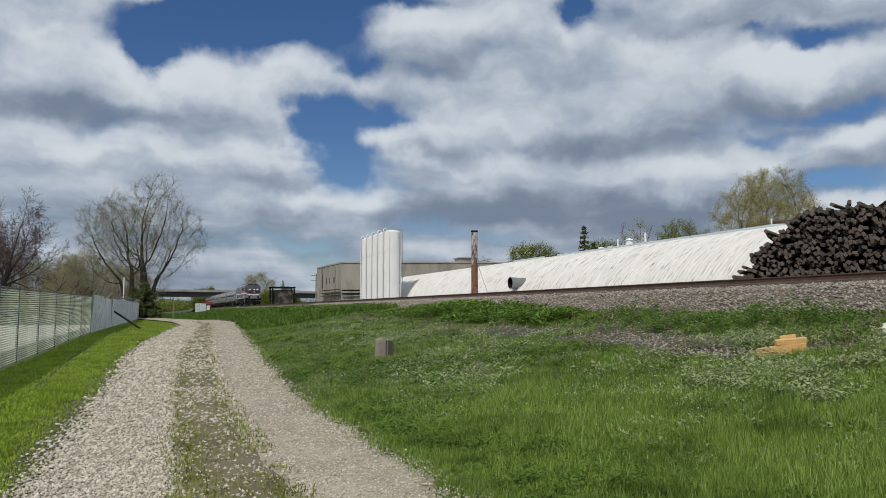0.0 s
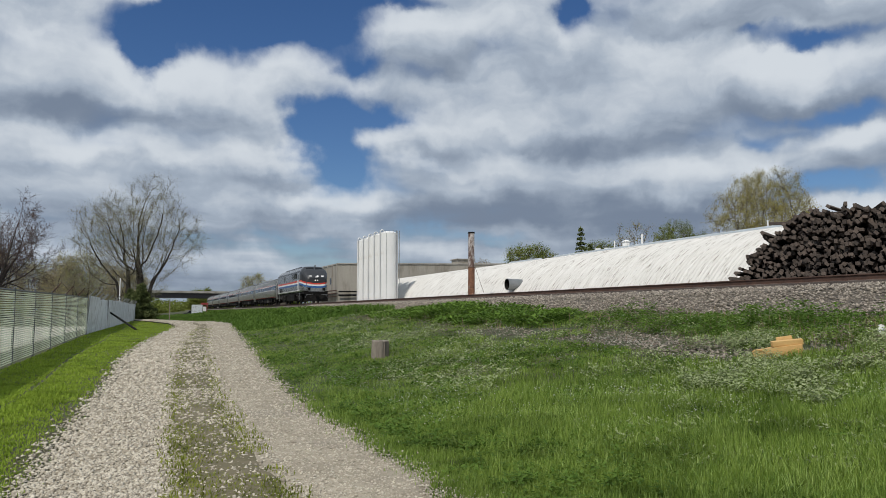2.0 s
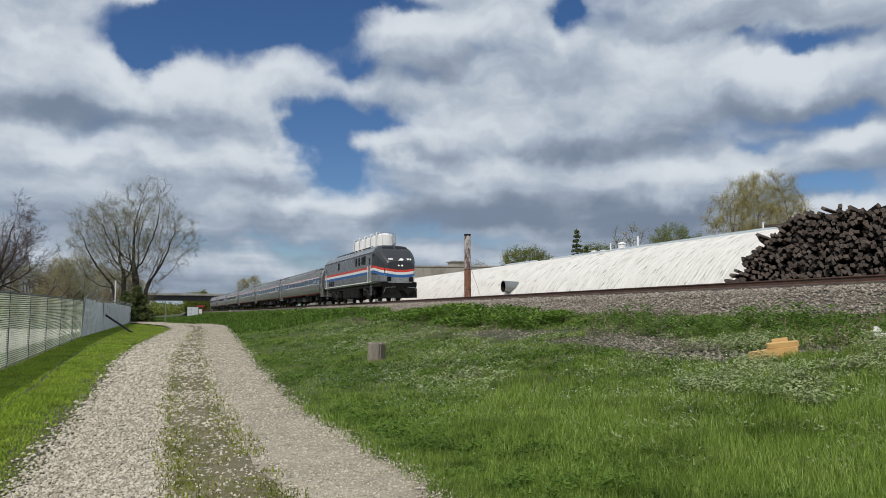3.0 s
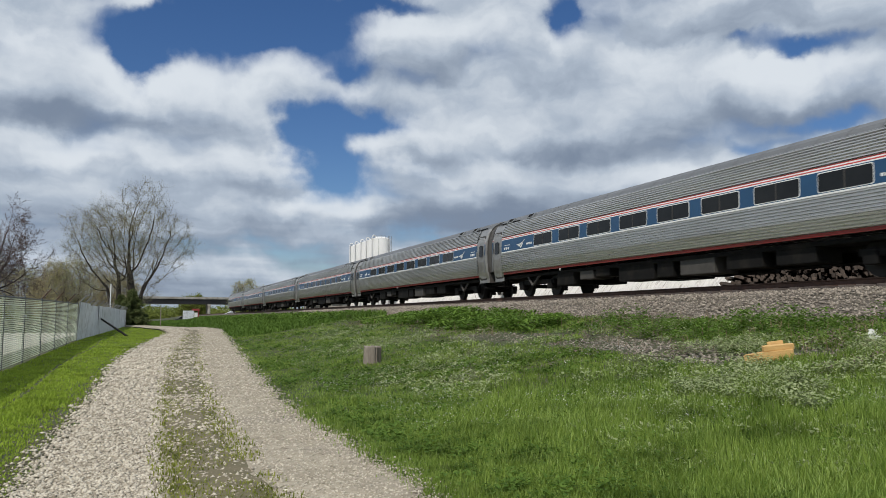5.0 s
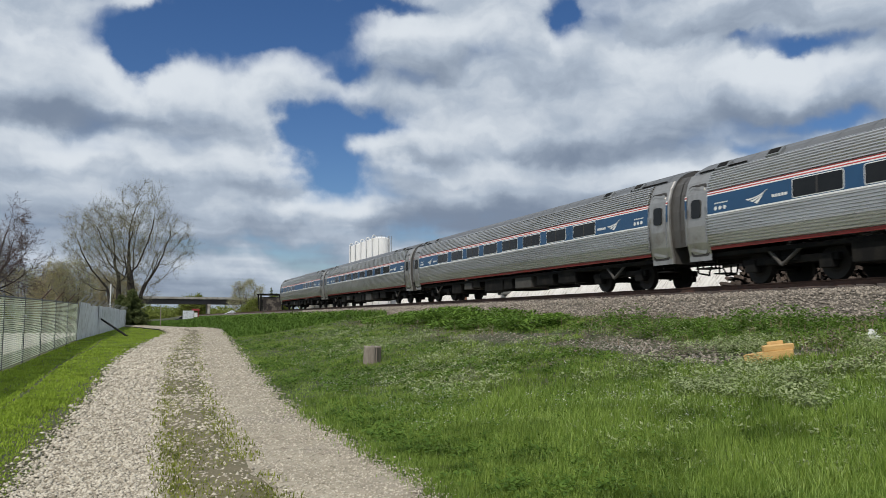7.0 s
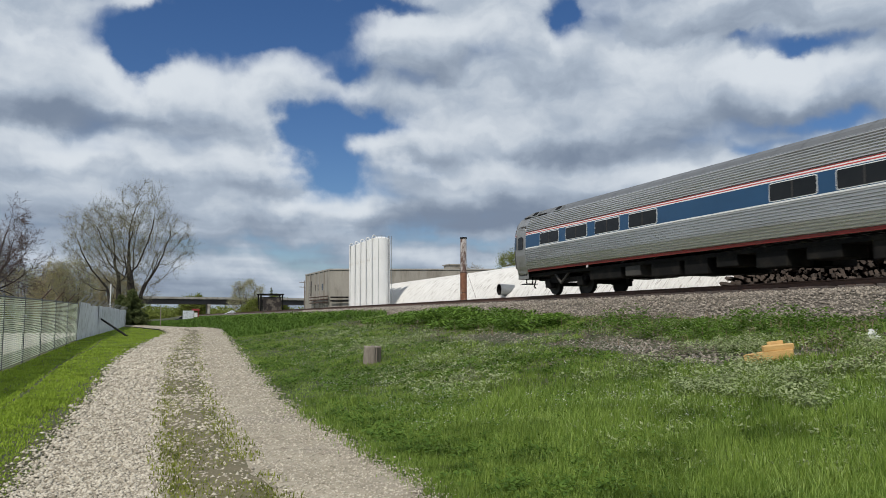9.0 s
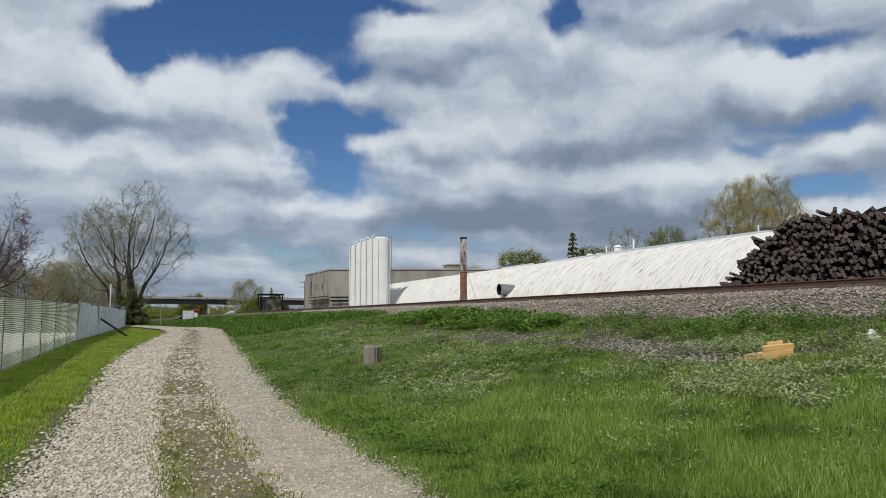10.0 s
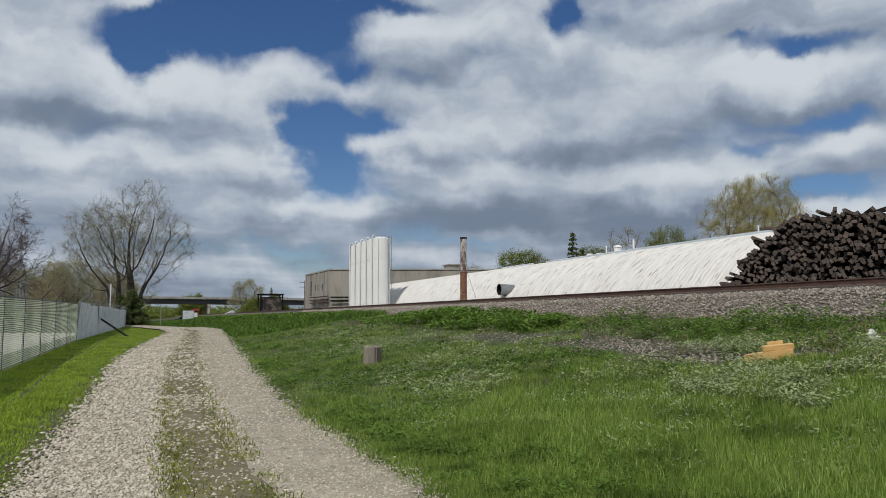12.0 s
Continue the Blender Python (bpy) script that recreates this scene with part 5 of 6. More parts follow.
# ---------------------------------------------------------------- trees
def grow(seed, height, spread, stems, n=900, low=.25, step=None, tip=.014, twigs=4, twig_len=1.0, flat=.85, hollow=.25, swell=.47):
    """Limbs that grow step by step towards scattered points of the crown's space until they fill it.
    Gives the pieces (a, b, radius a, radius b) and the twig ends."""
    g = np.random.default_rng(seed)
    step = step or height * .022
    d = g.normal(0, 1, (n, 3))
    d /= np.linalg.norm(d, axis=1, keepdims=True)
    rad = g.uniform(hollow, 1, n) ** .45
    z0 = height * low
    mid = (height + z0) / 2
    lump = 1 + .16 * np.sin(d[:, 0] * 5 + seed) * np.sin(d[:, 2] * 4 + seed * 2) + .10 * np.sin(d[:, 1] * 9 + seed)
    A = d * (rad * lump)[:, None] * np.array([spread, spread * flat, (height - z0) / 2 - step]) + np.array([0, 0, mid])
    P, parent = [], []
    for dx, dy, lx, ly, share in stems:
        q = np.array([dx, dy, -.3])
        last = -1
        for k in range(max(3, int(height * low * share / step))):
            P.append(q.copy()), parent.append(last)
            last = len(P) - 1
            w = np.array([lx, ly, 1.0]) + g.normal(0, .10, 3)
            q = q + w / np.linalg.norm(w) * step
    P = np.array(P)
    D = np.linalg.norm(A[:, None] - P[None], axis=2)
    near, dist = D.argmin(1), D.min(1)
    stale = np.zeros(n, int)
    for _ in range(130):
        if len(A) == 0:
            break
        pull = A - P[near]
        pull /= np.maximum(np.linalg.norm(pull, axis=1, keepdims=True), 1e-6)
        ids, inv = np.unique(near, return_inverse=True)
        acc = np.zeros((len(ids), 3))
        np.add.at(acc, inv, pull)
        acc /= np.maximum(np.linalg.norm(acc, axis=1, keepdims=True), 1e-6)
        acc += g.normal(0, .10, acc.shape) + np.array([0, 0, .08])
        acc /= np.linalg.norm(acc, axis=1, keepdims=True)
        N = P[ids] + acc * step
        base = len(P)
        P = np.concatenate([P, N])
        parent.extend(int(i) for i in ids)
        DN = np.linalg.norm(A[:, None] - N[None], axis=2)
        j, m = DN.argmin(1), DN.min(1)
        better = m < dist
        near, dist = np.where(better, base + j, near), np.where(better, m, dist)
        stale = np.where(better, 0, stale + 1)
        alive = (dist > step * 1.5) & (stale < 7)
        A, near, dist, stale = A[alive], near[alive], dist[alive], stale[alive]
        if base > 9000:
            break
    # thickness: each limb carries the sum of what grows from it
    count = np.zeros(len(P))
    has = np.zeros(len(P), bool)
    for i in range(len(P) - 1, -1, -1):
        count[i] += 1 if not has[i] else 0
        if parent[i] >= 0:
            count[parent[i]] += count[i]
            has[parent[i]] = True
    R = tip * count ** swell
    pieces = [(P[parent[i]], P[i], R[parent[i]] if count[parent[i]] < 3 * count[i] else R[i] * 1.25, R[i]) for i in range(len(P)) if parent[i] >= 0]
    # fine twigs on the thin ends
    tips = []
    thin = [i for i in range(len(P)) if count[i] <= 3 and parent[i] >= 0]
    for i in thin:
        w = P[i] - P[parent[i]]
        w = w / max(np.linalg.norm(w), 1e-6)
        for _ in range(twigs):
            v = w * .8 + g.normal(0, .55, 3) + np.array([0, 0, .25])
            e = P[i] + v / np.linalg.norm(v) * twig_len * g.uniform(.4, 1.1)
            pieces.append((P[i], e, tip * .8, tip * .45))
            tips.append(e)
    return pieces, tips


def tube_mesh(name, pieces, material, sides):
    """All the pieces as open tubes in one mesh."""
    A = np.array([p[0] for p in pieces], float)
    B = np.array([p[1] for p in pieces], float)
    RA, RB = np.array([p[2] for p in pieces]), np.array([p[3] for p in pieces])
    W = B - A
    W /= np.maximum(np.linalg.norm(W, axis=1, keepdims=True), 1e-6)
    U = np.cross(W, np.where(np.abs(W[:, 2:3]) > .9, [[1.0, 0, 0]], [[0, 0, 1.0]]))
    U /= np.linalg.norm(U, axis=1, keepdims=True)
    Q = np.cross(W, U)
    t = np.arange(sides) * math.tau / sides
    ring = U[:, None, :] * np.cos(t)[None, :, None] + Q[:, None, :] * np.sin(t)[None, :, None]
    V = np.concatenate([A[:, None, :] + ring * RA[:, None, None], B[:, None, :] + ring * RB[:, None, None]], 1)
    n = len(A)
    base = np.arange(n)[:, None] * 2 * sides
    k = np.arange(sides)[None, :]
    k2 = (k + 1) % sides
    T = np.concatenate([np.stack([base + k, base + k2, base + sides + k2], 2).reshape(-1, 3), np.stack([base + k, base + sides + k2, base + sides + k], 2).reshape(-1, 3)])
    return quick_mesh(name, V.reshape(-1, 3), T, material)


def leaf_mesh(name, centres, per, size, jitter, material, seed):
    """Many small leaves scattered about the given places."""
    g = np.random.default_rng(seed)
    C = np.repeat(np.asarray(centres, float), per, 0)
    C = C + g.normal(0, jitter, C.shape)
    n = len(C)
    a = g.normal(0, 1, (n, 3))
    a /= np.linalg.norm(a, axis=1, keepdims=True)
    b = np.cross(a, g.normal(0, 1, (n, 3)))
    b /= np.linalg.norm(b, axis=1, keepdims=True)
    s = size * g.uniform(.6, 1.3, (n, 1))
    V = np.stack([C - a * s, C + b * s * .45, C + a * s, C - b * s * .45], 1).reshape(-1, 3)
    i = np.arange(n)[:, None] * 4
    T = np.concatenate([i + np.array([[0, 1, 2]]), i + np.array([[0, 2, 3]])])
    return quick_mesh(name, V, T, material)


def branching(seed, stems, levels, tip=.012, droop=.0, wander=.13, fork=(5, 8), shrink=(.42, .66), wide=(28, 58)):
    """A tree of limbs that fork: each limb bends as it goes, tapers, and bears side limbs from its lower third to its end.
    stems: root x, y, lean x, y, length, radius, bare share. Gives pieces (a, b, radius a, radius b) and the twig ends."""
    g = np.random.default_rng(seed)
    pieces, tips = [], []

    def limb(p, w, length, radius, level, bare):
        steps = max(3, int(length / (.55 if level < 2 else .35)))
        if level == levels:
            steps = 2
        end_r = max(tip * .6, radius * (.30 if level < levels else .5))
        pts = [p]
        ways = [w]
        sway = g.normal(0, 1, 3)
        for k in range(steps):
            sway = sway * .6 + g.normal(0, .8, 3)
            w = w + sway * wander / math.sqrt(steps) + np.array([0, 0, (.05 if level <= 2 else .02) - droop * level * .02])
            w = w / np.linalg.norm(w)
            p = p + w * length / steps
            pts.append(p)
            ways.append(w)
        rad = [radius + (end_r - radius) * (k / steps) ** .85 for k in range(steps + 1)]
        for k in range(steps):
            pieces.append((pts[k], pts[k + 1], rad[k], rad[k + 1]))
        if level == levels:
            tips.append(p)
            return
        m = int(g.integers(fork[0], fork[1] + 1)) + (2 if level == 0 else 0)
        spin = g.uniform(0, math.tau)
        for q in range(m):
            f = bare + (1 - bare) * (q + g.uniform(.2, .9)) / m
            f = min(f, .98)
            k = min(int(f * steps), steps - 1)
            o, d = pts[k] + (pts[k + 1] - pts[k]) * (f * steps - k), ways[k + 1]
            u = np.cross(d, np.array([.3, .2, 1.0]) if abs(d[2]) < .9 else np.array([1.0, 0, 0]))
            u /= np.linalg.norm(u)
            v = np.cross(d, u)
            spin += 2.4 + g.normal(0, .35)
            a = math.radians(g.uniform(*wide)) * (1.15 - .45 * f)
            side = d * math.cos(a) + (u * math.cos(spin) + v * math.sin(spin)) * math.sin(a)
            r = rad[k] * g.uniform(.45, .72)
            limb(o, side / np.linalg.norm(side), length * g.uniform(*shrink) * (1.18 - .5 * f), max(r, tip), level + 1, .18)
        limb(p, w, length * shrink[1] * .75, max(end_r, tip), level + 1, .1)

    for x, y, lx, ly, length, radius, bare in stems:
        w = np.array([lx, ly, 1.0])
        limb(np.array([x, y, -.3]), w / np.linalg.norm(w), length, radius, 0, bare)
    return pieces, tips


def tree(name, label, at, seed, height, spread, stems, leaf=None, leaf_size=.1, per=2, jitter=.25, twig=None, forks=None, bark=None, **kw):
    t = thing(name, label, "tree", at)
    pieces, tips = forks or grow(seed, height, spread, stems, **kw)
    cut = height * (.0025 if forks or bark else .0042)
    part("trunk", tube_mesh("trunk", [p for p in pieces if p[3] > cut], bark or M["bark"], 7), None, t, "grey-brown trunk and limbs")
    part("bare_crown", tube_mesh("bare_crown", [p for p in pieces if p[3] <= cut], twig or M["twig"], 3), None, t, "fine bare twigs")
    if leaf:
        part("foliage", leaf_mesh("foliage", tips, per, leaf_size, jitter, leaf, seed), None, t, "sparse young leaves")
    return t


M["bud"] = leafy("pale_spring_buds", (0.34, 0.36, 0.17), (0.46, 0.46, 0.25), .35)
M["olive"] = leafy("olive_spring_leaves", (0.33, 0.29, 0.09), (0.48, 0.42, 0.16), .4)
M["young"] = leafy("young_green_leaves", (0.13, 0.17, 0.035), (0.24, 0.27, 0.07), .3)
M["brown"] = leafy("brown_olive_leaves", (0.34, 0.30, 0.14), (0.48, 0.42, 0.22), .35)
M["spruce"] = leafy("dark_needles", (0.07, 0.095, 0.035), (0.14, 0.16, 0.06), .15)
M["far_twig"] = mat("far_bare_twigs", (0.32, 0.28, 0.21), (0.22, 0.185, 0.14), 0.6, 0.95, by="island")
M["red_twig"] = mat("reddish_bare_twigs", (0.11, 0.075, 0.066), (0.06, 0.043, 0.04), 0.6, 0.95, by="island")

M["dark_bark"] = mat("dark_wet_bark", (0.075, 0.062, 0.052), (0.035, 0.03, 0.026), 2, 0.95, bump=0.6, fine=14, stretch=(1, 1, .3))
M["pale_twig"] = mat("pale_budding_twigs", (0.21, 0.195, 0.13), (0.12, 0.105, 0.075), 0.6, 0.95, by="island")
BARE = dict(twig=M["pale_twig"], bark=M["dark_bark"], tip=.0095, swell=.69, twigs=7, twig_len=1.25, hollow=.05, step=.44)
tree("cottonwood_tree", "tall bare many-stemmed tree with first pale buds", pose(-1.9, 112, .3), 4, 19.8, 7.6,
     [(-.35, .1, -.20, -.10, 1.5), (.0, -.1, -.02, .05, 2.2), (.3, .1, .16, .08, 1.9), (.45, 0, .34, .02, 1.3)], M["bud"], .036, 3, .14, n=1600, low=.17, **BARE)
tree("cottonwood_tree", "slender leaning bare tree beside the spruce", pose(-5.8, 112.6, .3), 14, 17.2, 6.0,
     [(1.7, 0, -.20, .05, 1.9), (1.85, .1, .02, .05, 2.3)], M["bud"], .036, 3, .14, n=1000, low=.2, **BARE)
tree("maple_tree", "dense dark bare tree with reddish twigs", pose(-14.4, 80, .2), 9, 14.0, 6.6, [], None, twig=M["red_twig"], bark=M["dark_bark"],
     forks=branching(9, [(-.2, 0, -.14, .05, 6.8, .32, .18), (.2, .1, .22, 0, 6.6, .30, .16), (0, .3, .04, -.2, 7.0, .28, .18)], 5, tip=.011, droop=.4, wander=.2, fork=(3, 5), wide=(36, 66), shrink=(.50, .70)))
tree("maple_tree", "dense dark bare tree with reddish twigs", pose(-21, 92, .2), 19, 13.0, 6.0, [], None, twig=M["red_twig"], bark=M["dark_bark"],
     forks=branching(19, [(0, 0, -.1, .05, 8.0, .30, .2), (.2, .1, .15, 0, 7.5, .28, .2)], 4, tip=.013, droop=.4, wander=.2, fork=(4, 6), wide=(36, 66), shrink=(.5, .7)))
tree("willow_tree", "spreading tree in olive-yellow spring leaf", pose(56.2, 58.6, -.5), 23, 16.2, 5.7,
     [(-2.4, 1.6, -.12, .05, 1.1), (.2, 0, .05, 0, 1.1), (2.2, -1.4, .12, -.05, 1.1)], M["olive"], .05, 24, .2, n=1300, low=.26, tip=.016, twigs=4, twig_len=.8, hollow=.1)
SMALL = dict(n=330, tip=.022, twigs=4, twig_len=.9, low=.2)
tree("tree", "half-bare tree above the shed", pose(66, 95, -.5), 31, 15.8, 3.6, [(0, 0, .0, 0, 1.0)], M["young"], .10, 1, .3, twig=M["far_twig"], **SMALL)
tree("tree", "round tree in pale green spring leaf", pose(70, 90, -.5), 33, 15.6, 3.8, [(0, 0, .1, 0, 1.0)], M["young"], .085, 18, .22, **SMALL)
tree("tree", "low tree in green spring leaf", pose(73, 80, -.5), 35, 12.6, 4.4, [(0, 0, .1, 0, 1.0)], M["young"], .085, 18, .22, **SMALL)
tree("tree", "low tree in yellow-green leaf", pose(62, 97, -.5), 36, 12.6, 3.8, [(0, 0, .1, 0, 1.0)], M["young"], .085, 18, .22, **SMALL)
tree("tree", "yellow-green bushy tree behind the shed", pose(54, 105, -.5), 37, 12.6, 4.6, [(0, 0, .1, 0, 1.0)], M["young"], .085, 18, .22, **SMALL)
tree("tree", "bare thin tree behind the shed", pose(60, 112, -.5), 38, 12.8, 4.8, [(0, 0, .1, 0, 1.0)], None, twig=M["far_twig"], **SMALL)
tree("tree", "bare thin tree behind the shed", pose(53, 126, -.5), 39, 12.0, 4.8, [(0, 0, .1, 0, 1.0)], None, twig=M["far_twig"], **SMALL)
tree("tree", "round tree in pale spring leaf", pose(26.6, 226, 0), 41, 12.6, 4.6, [(0, 0, .2, 0, 1.0), (0, 0, -.2, 0, 1.0)], M["bud"], .07, 10, .22, twig=M["far_twig"], n=420, tip=.025, twigs=4, twig_len=1.2, low=.2)
tree("tree", "small pale green bush beside the railway", pose(22.5, 172, 0), 42, 5.0, 2.9, [(0, 0, .3, 0, 1.0), (0, 0, -.3, 0, 1.0)], M["young"], .12, 12, .3, n=200, tip=.015, low=.05)
tree("tree", "distant tree in spring leaf", pose(16, 300, 0), 43, 9.5, 4.6, [(0, 0, .1, 0, 1.0)], M["young"], .26, 9, .5, n=200, tip=.04, low=.1)
tree("tree", "distant tree in spring leaf", pose(47, 300, 0), 44, 9.5, 4.6, [(0, 0, .1, 0, 1.0)], M["young"], .26, 9, .5, n=200, tip=.04, low=.1)
pb = random.Random(3)
for k in range(9):
    x = -30 + k * 3.1
    tree("tree", "brown-olive bushy tree behind the yard", pose(x + pb.uniform(-1, 1), 150 + pb.uniform(-14, 14), 0), 50 + k, pb.uniform(8.0, 12.0), pb.uniform(3.0, 4.4),
         [(0, 0, .15, 0, 1.0), (.5, 0, -.15, .1, 1.0)], M["brown"] if k % 3 else M["bud"], .10, 3, .4, twig=M["far_twig"], n=330, tip=.02, twigs=5, twig_len=1.0, low=.08)


def conifer(at, height, width, seed, thin=1.0, label="dense dark green spruce tree"):
    t = thing("spruce_tree", label, "tree", at)
    r = random.Random(seed)
    part("trunk", Shape().tube((0, 0, -.2), (0, 0, height * .97), height * .018, .02, 8), M["bark"], t)
    tips = []
    z = height * .08
    while z < height * .98:
        reach = width * (1 - z / height) ** .8 * r.uniform(.75, 1.1)
        for k in range(max(3, int(9 * thin))):
            a = r.uniform(0, math.tau)
            for q in np.linspace(.15, 1, max(2, int(6 * reach))):
                tips.append((math.cos(a) * reach * q, math.sin(a) * reach * q, z - .18 * reach * q + r.uniform(-.05, .05)))
        z += height * .045
    part("crown", leaf_mesh("crown", tips, max(3, int(14 * thin)), .14, .11, M["spruce"], seed), None, t, "dense dark needles")


conifer(pose(-1.9, 105, .3), 4.9, 2.5, 1)
conifer(pose(-3.3, 107, .3), 4.2, 1.7, 2)
conifer(pose(57.5, 95.6, -.5), 15.0, 1.9, 3, 1.0, "thin ragged dark spruce")
conifer(pose(59.5, 96.2, -.5), 12.6, 1.6, 4, 1.0, "thin ragged dark spruce")
conifer(pose(61.0, 70, -.5), 11.6, 1.7, 5, .8)
conifer(pose(41, 275, 0), 12.0, 2.6, 6, .6)

# far woods along the horizon
fw = np.random.default_rng(12)
ctr = []
for k in range(420):
    x = fw.uniform(-260, 320)
    y = 420 + fw.uniform(0, 120) + abs(x) * .15
    h = fw.uniform(5, 10) * (1.25 if x < 0 else .9)
    m = 26
    ctr.append(np.stack([x + fw.normal(0, 3.2, m), y + fw.normal(0, 3, m), np.abs(fw.normal(h * .5, h * .24, m))], 1))
woods = tagged(new("far_woods", leaf_mesh("far_woods", np.concatenate(ctr), 7, .75, .9, M["young"], 5)), "distant hazy line of spring woods", "woods", kind="stuff")

# ---------------------------------------------------------------- grass, weeds and loose stones
def blades(xy, height, width, lean, material, name, seed, z_off=0.0):
    """Bent tapering blades of grass rooted at the places xy."""
    g = np.random.default_rng(seed)
    n = len(xy)
    z = ground_z(xy[:, 0], xy[:, 1]) - .015 + z_off
    t = g.uniform(0, math.tau, n)
    f = np.stack([np.cos(t), np.sin(t), np.zeros(n)], 1)
    s = np.stack([-np.sin(t), np.cos(t), np.zeros(n)], 1)
    root = np.stack([xy[:, 0], xy[:, 1], z], 1)
    h, w = height[:, None], width[:, None]
    ln = (lean * g.uniform(.2, 1.2, n))[:, None]
    zz = np.array([[0, 0, 1.0]])
    mid = root + zz * h * .55 + f * h * ln * .3
    tip = root + zz * h * (1 - .25 * ln) + f * h * ln
    V = np.stack([root - s * w, root + s * w, mid + s * w * .8, mid - s * w * .8, tip], 1).reshape(-1, 3)
    i = np.arange(n)[:, None] * 5
    T = np.concatenate([i + np.array([[0, 1, 2]]), i + np.array([[0, 2, 3]]), i + np.array([[3, 2, 4]])])
    return quick_mesh(name, V, T, material)


def field(n, seed, r0, r1, a0, a1):
    """Places scattered ever thinner with distance from the lane's near end; angles from the railway's direction."""
    g = np.random.default_rng(seed)
    r = r0 * (r1 / r0) ** g.uniform(0, 1, n)
    a = np.radians(g.uniform(a0, a1, n))
    return np.stack([r * np.sin(a), r * np.cos(a)], 1), r, g


def patch(xy, scale, seed):
    """Soft patchiness between 0 and 1."""
    x, y = xy[:, 0] * scale + seed, xy[:, 1] * scale + seed * 1.7
    v = np.sin(x * 1.3 + 1.7 * np.sin(y * .7)) + np.sin(y * 1.1 + 1.3 * np.sin(x * .9 + 2)) + .6 * np.sin(x * 2.7 - y * 2.1) + .4 * np.sin(x * 5.1 + y * 4.3)
    return np.clip(v / 5.2 + .5, 0, 1)


def lane_off(xy):
    return xy[:, 0] - lane_x(xy[:, 1])


def lane_surface(xy):
    k = lane_off(xy) / lane_half(xy[:, 1])
    return ground_z(xy[:, 0], xy[:, 1]) + .02 + .10 * smooth(52, 72, xy[:, 1]) + .035 * np.exp(-(k / .22) ** 2)


def old_track(xy):
    """1 on the bare stony strip that runs along the foot of the bank."""
    return np.exp(-((xy[:, 0] - 9.6 - .3 * np.sin(xy[:, 1] * .5)) / .75) ** 2) * (patch(xy, .45, 4.0) > .33) * (1 - .75 * smooth(17, 24, xy[:, 1]))


xy, r, g = field(560000, 1, 4.6, 60, 5, 62)
tuft = patch(xy, 2.6, 2.0)
keep = (lane_off(xy) > lane_half(xy[:, 1]) - .05 + g.normal(0, .12, len(xy))) & (xy[:, 0] < 13.9) & (old_track(xy) < g.uniform(.05, .45, len(xy)))
near = 1 - smooth(9, 17, xy[:, 0] * .35 + xy[:, 1])
keep &= g.uniform(0, 1, len(xy)) < .25 + .75 * np.maximum(near, .55 * tuft + .15)
xy, r, tuft, near = xy[keep], r[keep], tuft[keep], near[keep]
tall = patch(xy, .55, 1.0)
h = (.045 + .085 * tall * (.4 + tuft) + .14 * near * smooth(2.6, 5, xy[:, 0]) * (.5 + .7 * tuft)) * g.uniform(.5, 1.3, len(xy))
grass = tagged(new("grass", blades(xy, h, (.0017 + .00030 * r) * g.uniform(.7, 1.5, len(xy)), .28 + .35 * tall, M["grass"], "grass", 2)), "fresh green uncut spring grass", "grass", kind="stuff")


def rosettes(n, seed, r0, r1, a0, a1, test, per, size, height, spread, material, name, label):
    """Low leafy weeds: many small leaves about each root, most of them lying nearly flat."""
    xy, r, g = field(n, seed, r0, r1, a0, a1)
    keep = test(xy, g)
    xy, r = np.repeat(xy[keep], per, 0), np.repeat(r[keep], per)
    m = len(xy)
    t = g.uniform(0, math.tau, m)
    out = g.uniform(.1, 1, m) * spread
    x, y = xy[:, 0] + np.cos(t) * out, xy[:, 1] + np.sin(t) * out
    z = ground_z(x, y) + height(xy) * g.uniform(.15, 1.1, m)
    f = np.stack([np.cos(t), np.sin(t), g.uniform(-.5, .7, m)], 1)
    f /= np.linalg.norm(f, axis=1, keepdims=True)
    sd = np.stack([-np.sin(t), np.cos(t), g.uniform(-.4, .4, m)], 1)
    s = (size * (1 + .02 * r) * g.uniform(.5, 1.5, m))[:, None]
    c = np.stack([x, y, z], 1)
    V = np.stack([c - f * s * .2, c + f * s * .45 + sd * s * .34, c + f * s * 1.15, c + f * s * .45 - sd * s * .34], 1).reshape(-1, 3)
    i = np.arange(m)[:, None] * 4
    T = np.concatenate([i + np.array([[0, 1, 2]]), i + np.array([[0, 2, 3]])])
    return tagged(new(name, quick_mesh(name, V, T, material)), label, "weeds", kind="stuff")


def weedy(xy, g):
    return (lane_off(xy) > lane_half(xy[:, 1]) + .1) & (xy[:, 0] < 14.2 + .9 * (patch(xy, .9, 14.0) - .5)) & (xy[:, 0] > 2.6) & (patch(xy, .8, 7.0) > .40 - .25 * smooth(10, 13, xy[:, 0])) & (old_track(xy) < .25)


